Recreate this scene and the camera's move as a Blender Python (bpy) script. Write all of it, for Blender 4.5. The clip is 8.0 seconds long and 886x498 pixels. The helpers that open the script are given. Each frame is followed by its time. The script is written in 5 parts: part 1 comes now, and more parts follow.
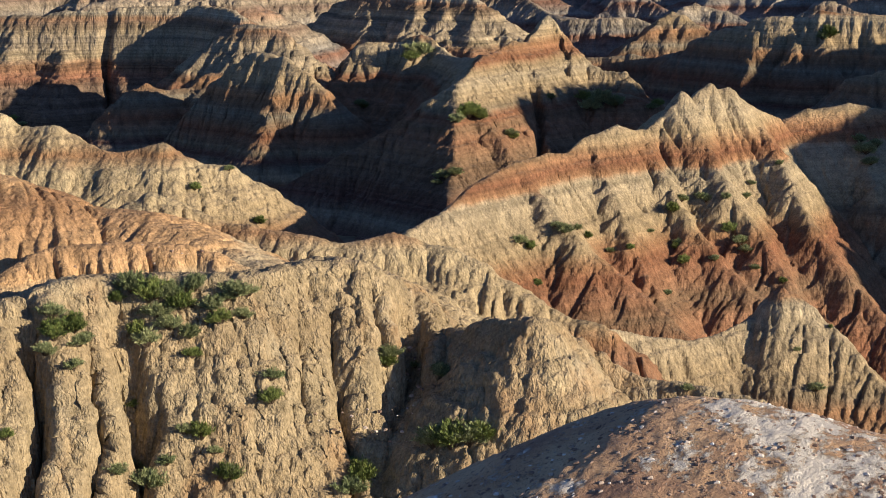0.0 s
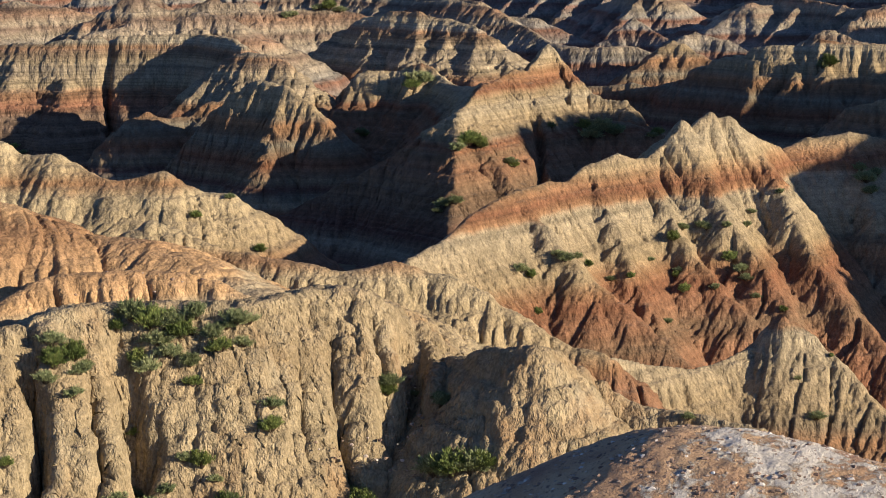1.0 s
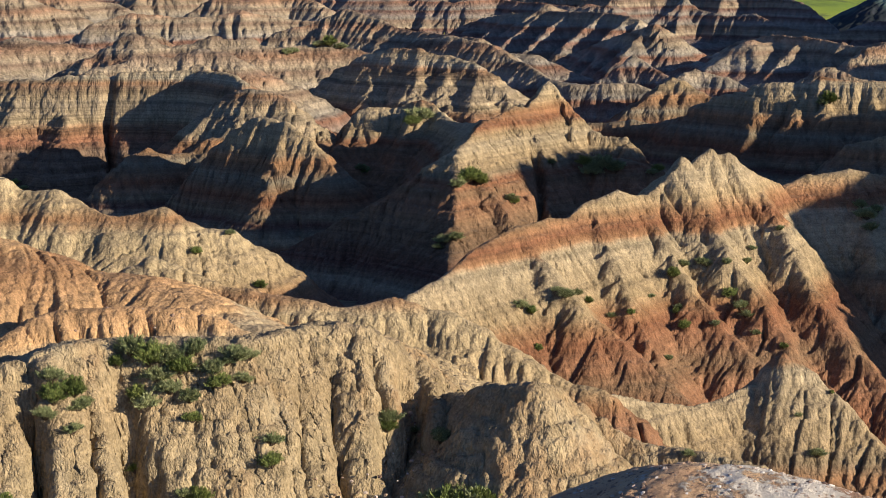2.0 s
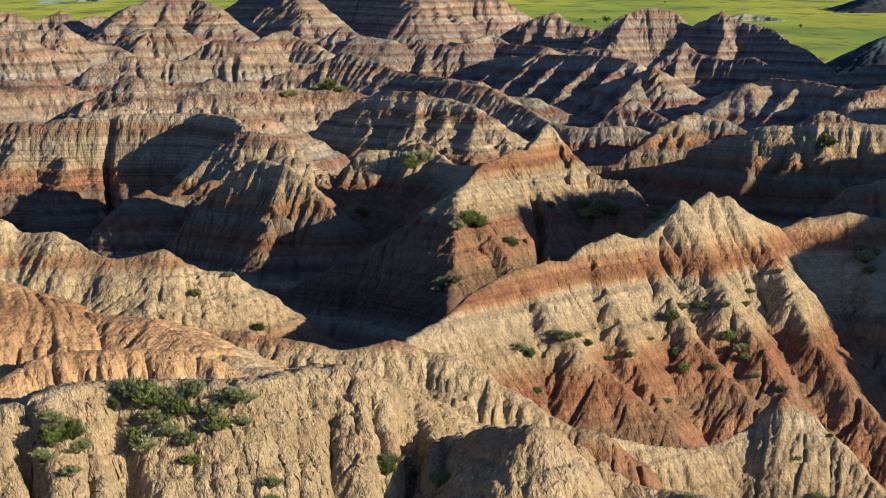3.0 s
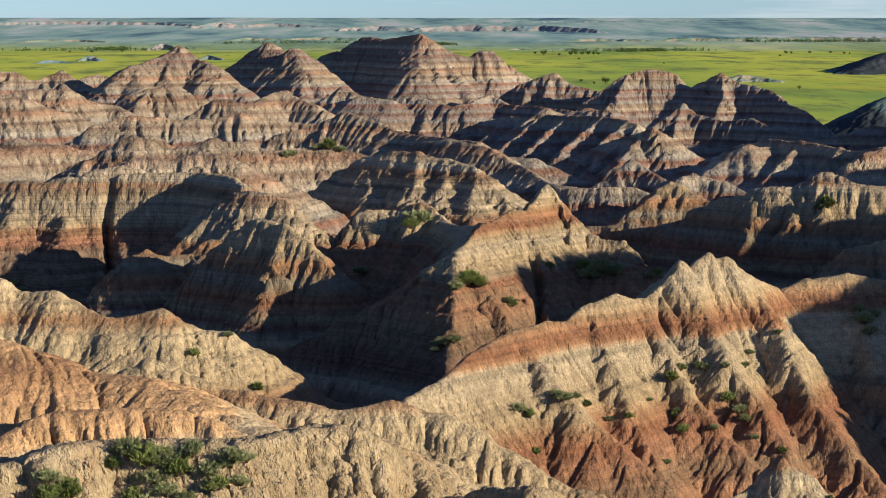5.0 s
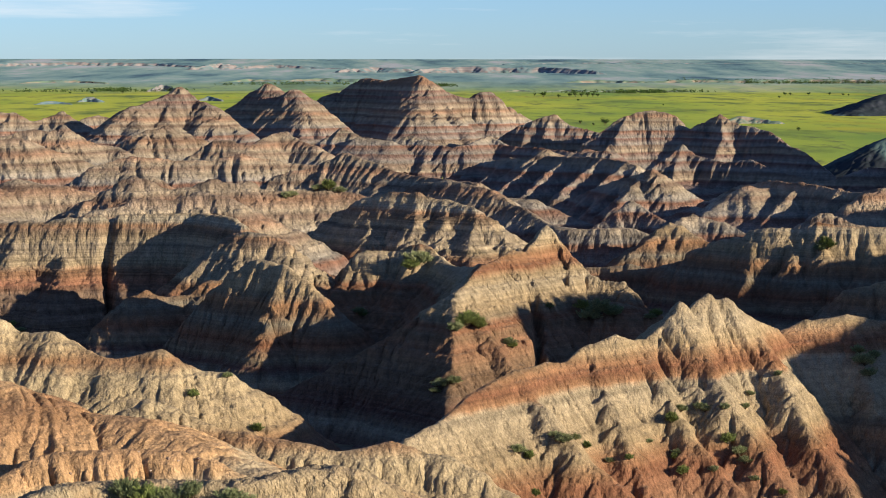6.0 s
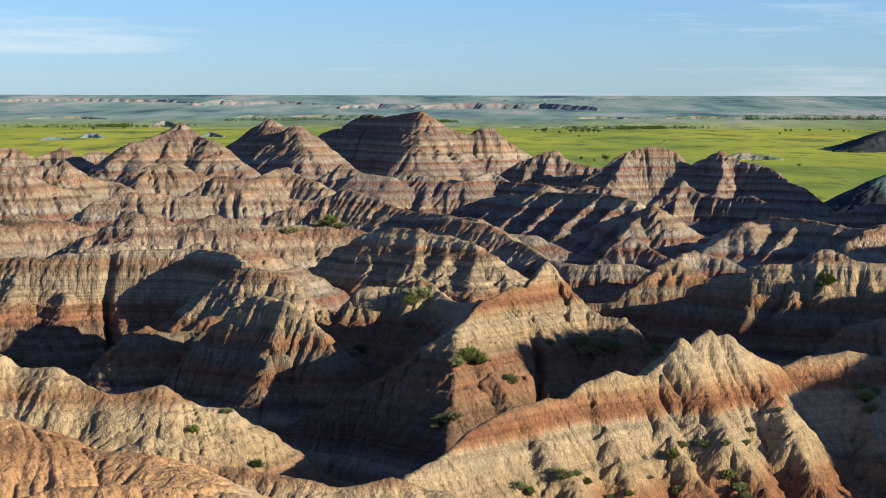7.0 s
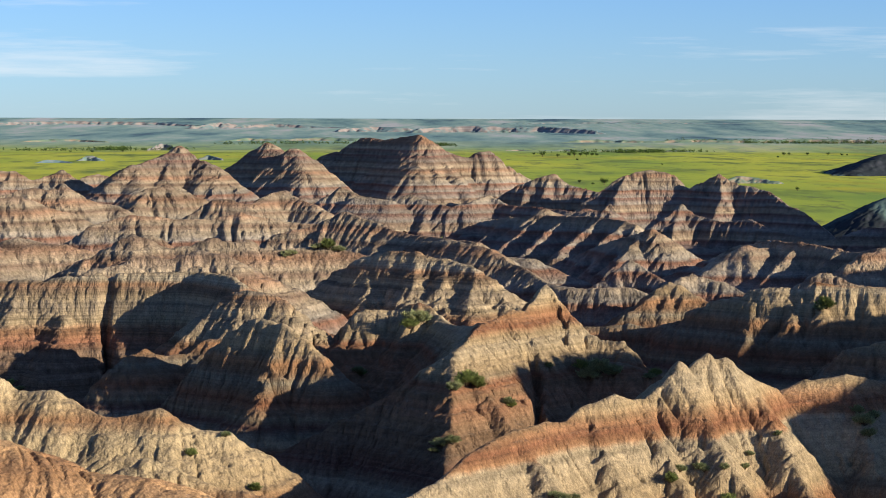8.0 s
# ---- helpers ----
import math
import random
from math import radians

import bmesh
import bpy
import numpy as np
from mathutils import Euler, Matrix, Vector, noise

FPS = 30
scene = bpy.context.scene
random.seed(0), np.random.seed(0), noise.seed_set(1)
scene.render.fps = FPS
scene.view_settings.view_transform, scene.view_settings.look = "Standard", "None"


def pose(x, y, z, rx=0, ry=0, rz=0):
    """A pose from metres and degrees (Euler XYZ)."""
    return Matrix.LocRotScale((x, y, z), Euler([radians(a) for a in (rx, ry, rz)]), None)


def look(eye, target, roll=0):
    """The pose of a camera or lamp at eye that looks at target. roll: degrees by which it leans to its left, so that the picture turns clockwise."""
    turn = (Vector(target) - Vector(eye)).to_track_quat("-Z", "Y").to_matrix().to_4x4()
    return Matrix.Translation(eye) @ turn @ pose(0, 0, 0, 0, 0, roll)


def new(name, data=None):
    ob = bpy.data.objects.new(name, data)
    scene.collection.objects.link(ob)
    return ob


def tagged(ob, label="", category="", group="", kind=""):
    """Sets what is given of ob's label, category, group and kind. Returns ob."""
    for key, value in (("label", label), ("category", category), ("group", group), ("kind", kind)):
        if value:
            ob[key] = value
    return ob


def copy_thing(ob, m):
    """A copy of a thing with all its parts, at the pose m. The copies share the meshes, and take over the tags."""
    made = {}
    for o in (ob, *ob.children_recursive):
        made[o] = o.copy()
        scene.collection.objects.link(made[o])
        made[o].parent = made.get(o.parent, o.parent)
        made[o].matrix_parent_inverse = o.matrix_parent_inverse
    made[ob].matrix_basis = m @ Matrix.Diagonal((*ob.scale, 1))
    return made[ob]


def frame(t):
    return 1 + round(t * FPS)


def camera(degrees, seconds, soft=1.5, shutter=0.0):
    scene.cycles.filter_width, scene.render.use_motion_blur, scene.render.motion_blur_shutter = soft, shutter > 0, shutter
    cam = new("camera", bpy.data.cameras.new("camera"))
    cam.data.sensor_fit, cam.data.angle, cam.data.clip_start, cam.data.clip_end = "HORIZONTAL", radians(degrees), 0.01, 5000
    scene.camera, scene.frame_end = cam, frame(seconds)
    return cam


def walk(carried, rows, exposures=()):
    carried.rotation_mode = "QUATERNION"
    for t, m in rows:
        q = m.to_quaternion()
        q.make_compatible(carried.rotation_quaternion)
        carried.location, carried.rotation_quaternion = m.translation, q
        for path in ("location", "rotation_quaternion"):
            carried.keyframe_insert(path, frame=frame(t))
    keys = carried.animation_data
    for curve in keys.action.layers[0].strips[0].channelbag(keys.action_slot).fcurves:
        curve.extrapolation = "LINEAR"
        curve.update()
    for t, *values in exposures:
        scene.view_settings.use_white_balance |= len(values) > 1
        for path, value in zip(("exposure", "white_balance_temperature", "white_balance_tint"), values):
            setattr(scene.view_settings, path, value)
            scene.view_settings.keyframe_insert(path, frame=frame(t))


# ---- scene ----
cam = camera(24.5, 8.0, soft=0.75)
EYE = 45.0
# seconds, pitch, roll, yaw: a slow upward tilt from one standpoint
ROWS = [
    (0, -11.172, 0.33, -0.065),
    (0.5, -10.762, 0.323, -0.061),
    (1, -10.374, 0.302, -0.046),
    (1.5, -9.928, 0.264, -0.031),
    (3, -8.155, 0.15, -0.037),
    (3.5, -7.721, 0.114, -0.047),
    (4, -7.359, 0.075, -0.057),
    (5.5, -5.924, -0.032, -0.043),
    (6, -5.322, -0.045, -0.053),
    (6.5, -4.756, -0.067, -0.044),
    (7, -4.314, -0.094, -0.024),
    (7.5, -3.93, -0.118, -0.048),
    (8, -3.661, -0.146, -0.067),
]
walk(cam, [(t, pose(0, 0, EYE, 90 + pitch, roll, yaw)) for t, pitch, roll, yaw in ROWS])

# ---- world, sun, exposure ----
SUN_AZ, SUN_EL = -114.0, 15.5   # degrees to the left of the view (minus: right), and above the horizon
scene.view_settings.exposure = 0.82
world = bpy.data.worlds.new("sky")
scene.world = world
world.use_nodes = True
wt = world.node_tree
wt.nodes.clear()


def wnode(kind, **kw):
    n = wt.nodes.new(kind)
    for k, v in kw.items():
        n.inputs[k].default_value = v
    return n


sky = wt.nodes.new("ShaderNodeTexSky")
sky.sky_type, sky.sun_disc = "NISHITA", False
sky.sun_elevation, sky.sun_rotation = radians(SUN_EL + 10), radians(-SUN_AZ)
sky.altitude, sky.air_density, sky.dust_density, sky.ozone_density = 800, 1.0, 0.2, 3.0
geo = wnode("ShaderNodeTexCoord")
mapping = wnode("ShaderNodeMapping", Location=(0.7, 0.2, 0.35), Scale=(3.2, 3.2, 46.0))
cloud = wnode("ShaderNodeTexNoise", Scale=1.0, Detail=7.0, Roughness=0.62)
ramp = wt.nodes.new("ShaderNodeValToRGB")
ramp.color_ramp.elements[0].position, ramp.color_ramp.elements[1].position = 0.55, 0.9
mix = wt.nodes.new("ShaderNodeMixRGB")
height = wt.nodes.new("ShaderNodeSeparateXYZ")
fade = wnode("ShaderNodeMapRange")   # the thin clouds lie low over the plain
for k, v in (("From Min", 0.10), ("From Max", 0.30), ("To Min", 1.0), ("To Max", 0.0)):
    fade.inputs[k].default_value = v
low = wt.nodes.new("ShaderNodeMath")
low.operation = "MULTIPLY"
clear = wt.nodes.new("ShaderNodeMixRGB")
clear.blend_type = "MULTIPLY"
clear.inputs[0].default_value = 1.0
veil = wt.nodes.new("ShaderNodeMixRGB")   # deep blue low over the plain, a whiter veil of thin cloud overhead
veil.inputs[1].default_value, veil.inputs[2].default_value = (0.84, 0.94, 1.16, 1), (0.74, 1.07, 1.68, 1)
mix.inputs[2].default_value = (11.0, 11.2, 11.4, 1)
back = wnode("ShaderNodeBackground", Strength=0.05)
wout = wt.nodes.new("ShaderNodeOutputWorld")
for a, b in ((geo.outputs["Generated"], mapping.inputs["Vector"]), (mapping.outputs[0], cloud.inputs["Vector"]),
             (cloud.outputs["Fac"], ramp.inputs[0]), (ramp.outputs[0], low.inputs[0]), (geo.outputs["Generated"], height.inputs[0]),
             (height.outputs["Z"], fade.inputs["Value"]), (fade.outputs[0], low.inputs[1]), (fade.outputs[0], veil.inputs[0]), (veil.outputs[0], clear.inputs[2]), (low.outputs[0], mix.inputs[0]), (sky.outputs[0], clear.inputs[1]),
             (clear.outputs[0], mix.inputs[1]), (mix.outputs[0], back.inputs["Color"]), (back.outputs[0], wout.inputs[0])):
    wt.links.new(a, b)
sun = new("sun", bpy.data.lights.new("sun", "SUN"))
sun.data.energy, sun.data.angle, sun.data.color = 5.0, radians(0.6), (1.0, 0.85, 0.615)
a, e = radians(90 + SUN_AZ), radians(SUN_EL)
sun.matrix_world = look((math.cos(a) * math.cos(e) * 100, math.sin(a) * math.cos(e) * 100, math.sin(e) * 100), (0, 0, 0))


# ---- materials ----
class Nodes:
    """A small writer of node materials."""

    def __init__(self, name, rough=0.95):
        self.mat = bpy.data.materials.new(name)
        self.mat.use_nodes = True
        self.tree = self.mat.node_tree
        self.bsdf = self.tree.nodes["Principled BSDF"]
        self.bsdf.inputs["Roughness"].default_value = rough
        self.bsdf.inputs["Specular IOR Level"].default_value = 0.15
        self.pos = self.add("ShaderNodeNewGeometry").outputs["Position"]

    def add(self, kind, **kw):
        n = self.tree.nodes.new(kind)
        for k, v in kw.items():
            n.inputs[k].default_value = v
        return n

    def link(self, a, b):
        self.tree.links.new(a, b)

    def noise(self, scale, stretch=(1, 1, 1), detail=4.0, rough=0.55, src=None):
        m = self.add("ShaderNodeMapping", Scale=stretch)
        self.link(src or self.pos, m.inputs["Vector"])
        n = self.add("ShaderNodeTexNoise", Scale=scale, Detail=detail, Roughness=rough)
        self.link(m.outputs[0], n.inputs["Vector"])
        return n.outputs["Fac"]

    def math(self, op, a, b):
        n = self.add("ShaderNodeMath")
        n.operation = op
        for i, v in enumerate((a, b)):
            if isinstance(v, (int, float)):
                n.inputs[i].default_value = v
            else:
                self.link(v, n.inputs[i])
        return n.outputs[0]

    def span(self, v, lo, hi, a=0.0, b=1.0):
        n = self.add("ShaderNodeMapRange")
        for k, x in zip(("From Min", "From Max", "To Min", "To Max"), (lo, hi, a, b)):
            n.inputs[k].default_value = x
        self.link(v, n.inputs["Value"])
        return n.outputs[0]

    def ramp(self, v, stops):
        n = self.add("ShaderNodeValToRGB")
        r = n.color_ramp
        while len(r.elements) < len(stops):
            r.elements.new(0.5)
        for el, (p, c) in zip(r.elements, stops):
            el.position, el.color = p, (*c, 1)
        self.link(v, n.inputs[0])
        return n.outputs[0]

    def mix(self, fac, a, b, how="MIX"):
        n = self.add("ShaderNodeMixRGB")
        n.blend_type = how
        for i, v in enumerate((fac, a, b)):
            if isinstance(v, (int, float)):
                n.inputs[i].default_value = v
            elif isinstance(v, tuple):
                n.inputs[i].default_value = (*v, 1)
            else:
                self.link(v, n.inputs[i])
        return n.outputs[0]

    def finish(self, color, height=None, strength=0.5, distance=0.1):
        if isinstance(color, tuple):
            self.bsdf.inputs["Base Color"].default_value = (*color, 1)
        else:
            self.link(color, self.bsdf.inputs["Base Color"])
        if height is not None:
            b = self.add("ShaderNodeBump", Strength=strength, Distance=distance)
            self.link(height, b.inputs["Height"])
            self.link(b.outputs[0], self.bsdf.inputs["Normal"])
        return self.mat


TAN, PALE, GREY = (0.305, 0.23, 0.14), (0.335, 0.275, 0.19), (0.19, 0.165, 0.125)
ORANGE, RED, WINE, BROWN = (0.26, 0.145, 0.08), (0.205, 0.095, 0.055), (0.115, 0.058, 0.045), (0.13, 0.086, 0.058)
RUST = (0.235, 0.125, 0.075)
UMBER, DUN = (0.18, 0.115, 0.072), (0.20, 0.155, 0.105)
LOW, HIGH = 14.0, 42.0
# the beds of the badlands, from the valley floor upwards: height of a bed's foot and its colour
BEDS = [(14, BROWN), (20.0, PALE), (20.5, WINE), (21.2, GREY), (22.0, RED), (22.5, PALE), (23.0, GREY), (23.5, WINE), (24.0, DUN), (25.0, RED),
        (25.6, UMBER), (26.3, GREY), (26.8, UMBER), (27.5, ORANGE), (28.0, DUN), (28.5, TAN), (30.6, PALE), (30.8, ORANGE), (31.2, RED), (31.6, ORANGE), (32.1, TAN),
        (33.0, PALE), (34.6, TAN), (35.4, ORANGE), (36.2, TAN)]
BLUFF_BEDS = [(14, BROWN), (23.0, UMBER), (25.2, BROWN), (26.0, RED), (27.0, ORANGE), (27.5, TAN), (29.0, DUN), (29.4, TAN), (30.3, UMBER), (30.6, ORANGE), (31.0, PALE), (31.7, TAN), (32.4, ORANGE), (32.8, TAN)]
ASH, ROSE = (0.245, 0.205, 0.15), (0.175, 0.092, 0.062)
FAR_BEDS = [(14, UMBER), (18, ASH), (19.2, ROSE), (19.8, ASH), (21.2, ROSE), (21.7, TAN), (23.0, UMBER), (23.5, ASH), (24.8, ROSE), (25.2, ASH),
            (26.6, RED), (27.0, ASH), (28.2, TAN), (28.9, UMBER), (29.4, TAN), (30.4, ORANGE), (30.9, UMBER), (31.4, TAN), (32.6, UMBER), (33.1, DUN),
            (34.4, ROSE), (34.8, DUN), (36.0, ROSE), (36.5, TAN), (37.6, UMBER), (38.2, ORANGE)]
CREAM, STRAW = (0.375, 0.30, 0.19), (0.335, 0.255, 0.155)
CLIFF_BEDS = [(14, DUN), (23, STRAW), (25.5, TAN), (26.2, STRAW), (29.5, CREAM), (31.0, STRAW), (33, CREAM)]
PALE_BEDS = [(14, UMBER), (28.2, RUST), (28.6, ORANGE), (29.2, STRAW), (31.3, CREAM), (31.8, ORANGE), (32.25, STRAW), (32.9, CREAM)]
CLAYRED = (0.43, 0.275, 0.15)
KNOLL_BEDS = [(14, CLAYRED), (30.5, RED), (31.2, CLAYRED), (31.9, PALE), (32.2, CLAYRED), (33.6, ORANGE), (34.2, CLAYRED), (36, TAN)]


def clay(name, beds=BEDS, shift=0.0, fine=1.0, tint=(1, 1, 1), gravel=0.35, seams=0.5, chunks=0.0, sway=2.2):
    """Banded claystone: level beds by height, wavering a little, with thin seams, rain streaks and crumbs."""
    n = Nodes(name)
    xyz = n.add("ShaderNodeSeparateXYZ")
    n.link(n.pos, xyz.inputs[0])
    z = xyz.outputs["Z"]
    waver = n.math("ADD", n.math("MULTIPLY", n.math("SUBTRACT", n.noise(0.035, detail=3), 0.5), sway),
                   n.math("MULTIPLY", n.math("SUBTRACT", n.noise(0.9 * fine, detail=4), 0.5), 0.22 * sway))
    level = n.math("ADD", n.math("ADD", z, waver), shift)
    stops = []
    for i, (foot, c) in enumerate(beds):
        p = (foot - LOW) / (HIGH - LOW)
        stops.append((min(max(p + 0.006, 0), 1), c))
    bed = n.ramp(n.span(level, LOW, HIGH), stops)
    seam = n.span(n.noise(1.0, (0.02, 0.02, 3.2 * fine), detail=5, rough=0.7), 0.35, 0.65, 1 - 0.36 * seams, 1 + 0.3 * seams)
    streak = n.span(n.noise(2.2 * fine, (1, 1, 0.12), detail=5), 0.3, 0.7, 0.72, 1.24)
    blotch = n.span(n.noise(0.16 * fine, detail=5, rough=0.65), 0.3, 0.7, 0.84, 1.14)
    color = n.mix(1.0, bed, n.math("MULTIPLY", n.math("MULTIPLY", seam, streak), blotch), "MULTIPLY")
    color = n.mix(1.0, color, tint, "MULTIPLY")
    grain = n.span(n.noise(13 * fine, (1, 1, 0.6), detail=3, rough=0.7), 0.3, 0.7, 0.66, 1.34)
    color = n.mix(1.0, color, grain, "MULTIPLY")
    if chunks:   # rusty stains and pale washes on the crumbling faces
        color = n.mix(n.span(n.noise(0.42, (1, 1, 0.6), detail=5), 0.53, 0.68, 0, 0.55), color, (0.29, 0.165, 0.085))
        color = n.mix(n.span(n.noise(0.6, (1, 1, 0.4), detail=6, rough=0.65), 0.58, 0.7, 0, 0.5), color, (0.42, 0.36, 0.26))
    nor = n.add("ShaderNodeSeparateXYZ")
    n.link(n.tree.nodes["Geometry"].outputs["True Normal"], nor.inputs[0])
    flat = n.math("MULTIPLY", n.span(nor.outputs["Z"], 0.72, 0.95, 0, gravel), n.span(n.noise(1.5 * fine, detail=6), 0.35, 0.6))
    color = n.mix(flat, color, (0.26, 0.20, 0.145))
    crumbs = n.math("ADD", n.math("MULTIPLY", n.noise(5 * fine, (1, 1, 0.45), detail=6, rough=0.65), 0.7),
                    n.math("MULTIPLY", n.noise(1.0, (0.1, 0.1, 4.5 * fine), detail=4), 0.18))
    crumbs = n.math("ADD", crumbs, n.math("MULTIPLY", n.noise(4.2 * fine, (1, 1, 0.1), detail=5), 0.2 if chunks else 1.0))
    for scale, height in ((3.2, 1.7), (8.0, 1.1)) if chunks else ():
        dent = n.math("ABSOLUTE", n.math("SUBTRACT", n.noise(scale, (1, 1, 0.7), detail=3, rough=0.5), 0.5), 0)
        crumbs = n.math("ADD", crumbs, n.math("MULTIPLY", dent, height * chunks))
    return n.finish(color, crumbs, 0.72 if chunks else 0.85, 0.25 / fine)


def crusted(name):
    """Purple-brown gravelly clay with a broken white salt crust on top."""
    n = Nodes(name)
    base = n.ramp(n.noise(0.55, detail=5), [(0.35, (0.36, 0.22, 0.16)), (0.5, (0.56, 0.36, 0.23)), (0.68, (0.66, 0.48, 0.32))])
    grit = n.noise(9, detail=6, rough=0.7)
    base = n.mix(n.span(grit, 0.56, 0.66), base, (0.14, 0.09, 0.075))
    base = n.mix(n.span(n.noise(14, detail=4, rough=0.7), 0.62, 0.7), base, (0.42, 0.38, 0.33))
    xyz = n.add("ShaderNodeSeparateXYZ")
    n.link(n.pos, xyz.inputs[0])
    belt = n.span(n.math("ABSOLUTE", n.math("SUBTRACT", xyz.outputs["X"], 5.9), 0), 0.2, 2.2, 0.14, -0.04)
    crust = n.span(n.math("ADD", n.noise(1.3, detail=8, rough=0.72), belt), 0.535, 0.6)
    c = n.mix(n.math("MULTIPLY", crust, 0.85), base, (0.74, 0.70, 0.66))
    return n.finish(c, n.math("ADD", grit, n.math("MULTIPLY", crust, 0.5)), 1.0, 0.14)


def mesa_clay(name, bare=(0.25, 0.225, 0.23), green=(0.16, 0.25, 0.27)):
    """Far tablelands: bare pale clay where it is steep, grass and juniper where it is level, blued for distance haze.
    """
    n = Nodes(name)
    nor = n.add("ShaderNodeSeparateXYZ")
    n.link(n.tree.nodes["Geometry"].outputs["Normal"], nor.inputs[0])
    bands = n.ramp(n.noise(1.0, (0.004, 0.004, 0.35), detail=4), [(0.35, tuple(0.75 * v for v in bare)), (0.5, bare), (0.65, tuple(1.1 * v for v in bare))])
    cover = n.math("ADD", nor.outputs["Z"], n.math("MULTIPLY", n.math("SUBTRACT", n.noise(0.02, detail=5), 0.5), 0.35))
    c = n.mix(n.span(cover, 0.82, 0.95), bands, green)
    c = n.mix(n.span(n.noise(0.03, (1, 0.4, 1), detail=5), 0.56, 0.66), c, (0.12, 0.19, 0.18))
    return n.finish(c)


def grassland(name):
    """Prairie: yellow-green near, cooler and patchier farther off where distance haze is painted in."""
    n = Nodes(name)
    wide = n.noise(0.004, (1, 0.35, 1), detail=5)
    patch = n.noise(0.03, (0.6, 0.2, 1), detail=6, rough=0.65)
    c = n.ramp(wide, [(0.35, (0.18, 0.29, 0.05)), (0.48, (0.33, 0.41, 0.05)), (0.6, (0.46, 0.49, 0.055))])
    c = n.mix(n.span(patch, 0.5, 0.66), c, (0.12, 0.18, 0.04))
    c = n.mix(n.span(n.noise(0.09, (0.5, 0.12, 1), detail=5, rough=0.7), 0.56, 0.66, 0, 0.8), c, (0.10, 0.13, 0.05))
    c = n.mix(n.span(n.noise(0.012, (0.4, 0.2, 1), detail=5, rough=0.7), 0.55, 0.65, 0, 0.7), c, (0.46, 0.42, 0.04))
    xyz = n.add("ShaderNodeSeparateXYZ")
    n.link(n.pos, xyz.inputs[0])
    # mixed in by Y: blue-green land with distance haze in its colour
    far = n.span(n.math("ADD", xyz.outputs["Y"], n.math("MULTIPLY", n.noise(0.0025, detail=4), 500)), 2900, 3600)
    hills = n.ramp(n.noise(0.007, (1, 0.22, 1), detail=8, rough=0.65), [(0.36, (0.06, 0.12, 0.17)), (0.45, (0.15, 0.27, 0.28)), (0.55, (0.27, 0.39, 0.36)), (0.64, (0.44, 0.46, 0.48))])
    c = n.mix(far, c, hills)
    soil = n.ramp(n.noise(0.5, detail=6), [(0.3, (0.10, 0.075, 0.05)), (0.55, (0.2, 0.14, 0.09)), (0.7, (0.10, 0.11, 0.04))])
    rise = n.math("SQRT", n.math("ADD", n.math("MULTIPLY", xyz.outputs["X"], xyz.outputs["X"]), n.math("MULTIPLY", xyz.outputs["Y"], xyz.outputs["Y"])), 0.0)
    c = n.mix(n.span(n.math("ADD", rise, n.math("MULTIPLY", n.noise(0.02, detail=4), 160)), 560, 660), soil, c)
    return n.finish(c, n.noise(1.2, detail=6), 0.5, 0.3)


MAT_CLAY = clay("banded_claystone", seams=0.65, sway=1.2)
CONE_BEDS = [(14, BROWN), (20.0, WINE), (21.3, GREY), (22.2, WINE), (23.6, BROWN), (25.0, UMBER), (26.0, RUST), (26.7, UMBER), (27.2, RED), (27.6, DUN), (28.2, TAN),
             (29.2, PALE), (29.7, TAN), (30.2, RED), (30.9, ORANGE), (31.4, TAN), (32.2, PALE)]
RIDGE_BEDS = [(14, UMBER), (23.5, RED), (25.0, RUST), (26.0, UMBER), (26.6, RUST), (27.6, RED), (28.1, ORANGE), (28.7, TAN), (30.6, PALE), (30.8, ORANGE), (31.2, RED), (31.6, ORANGE),
              (32.1, TAN), (33.0, PALE), (34.6, TAN)]
MAT_RIDGE = clay("rust_banded_claystone", RIDGE_BEDS, seams=0.6, sway=1.4)
MAT_CONE = clay("cone_claystone", CONE_BEDS, seams=0.7, sway=1.3)
# the blue in the next two tints paints distance haze into the clay
MAT_FAR = clay("hazed_claystone", FAR_BEDS, fine=0.45, tint=(1.0, 1.09, 1.33), seams=0.65, sway=1.5)
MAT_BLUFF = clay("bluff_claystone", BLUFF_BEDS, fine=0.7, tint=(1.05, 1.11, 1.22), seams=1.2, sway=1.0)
MAT_CLIFF = clay("tan_claystone", CLIFF_BEDS, tint=(0.88, 0.88, 0.9), seams=0.35, gravel=0.6, chunks=1.0)
MAT_KNOLL = clay("orange_claystone", KNOLL_BEDS, seams=0.25, gravel=0.2)
MAT_PALE = clay("pale_claystone", PALE_BEDS, seams=0.3)
MAT_HOOK = clay("buff_claystone", shift=1.7, seams=0.4)
MAT_MOUND = crusted("gravelly_clay")
MAT_MESA = mesa_clay("hazed_mesa_clay")
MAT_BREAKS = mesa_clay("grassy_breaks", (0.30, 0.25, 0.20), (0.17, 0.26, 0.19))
# near-black blue paints shade over two hills, as under a cloud
MAT_SHADED_HILL = mesa_clay("painted_shade_slope", (0.042, 0.048, 0.065), (0.024, 0.034, 0.042))
MAT_GRASS = grassland("prairie_grass")


# ---- terrain tools ----
def hash2(ix, iy, seed):
    h = (ix.astype(np.int64) * 374761393 + iy.astype(np.int64) * 668265263 + seed * 974711) & 0x7FFFFFFF
    h = ((h ^ (h >> 13)) * 1274126177) & 0x7FFFFFFF
    return ((h ^ (h >> 16)) & 0xFFFFFF) / float(0xFFFFFF)


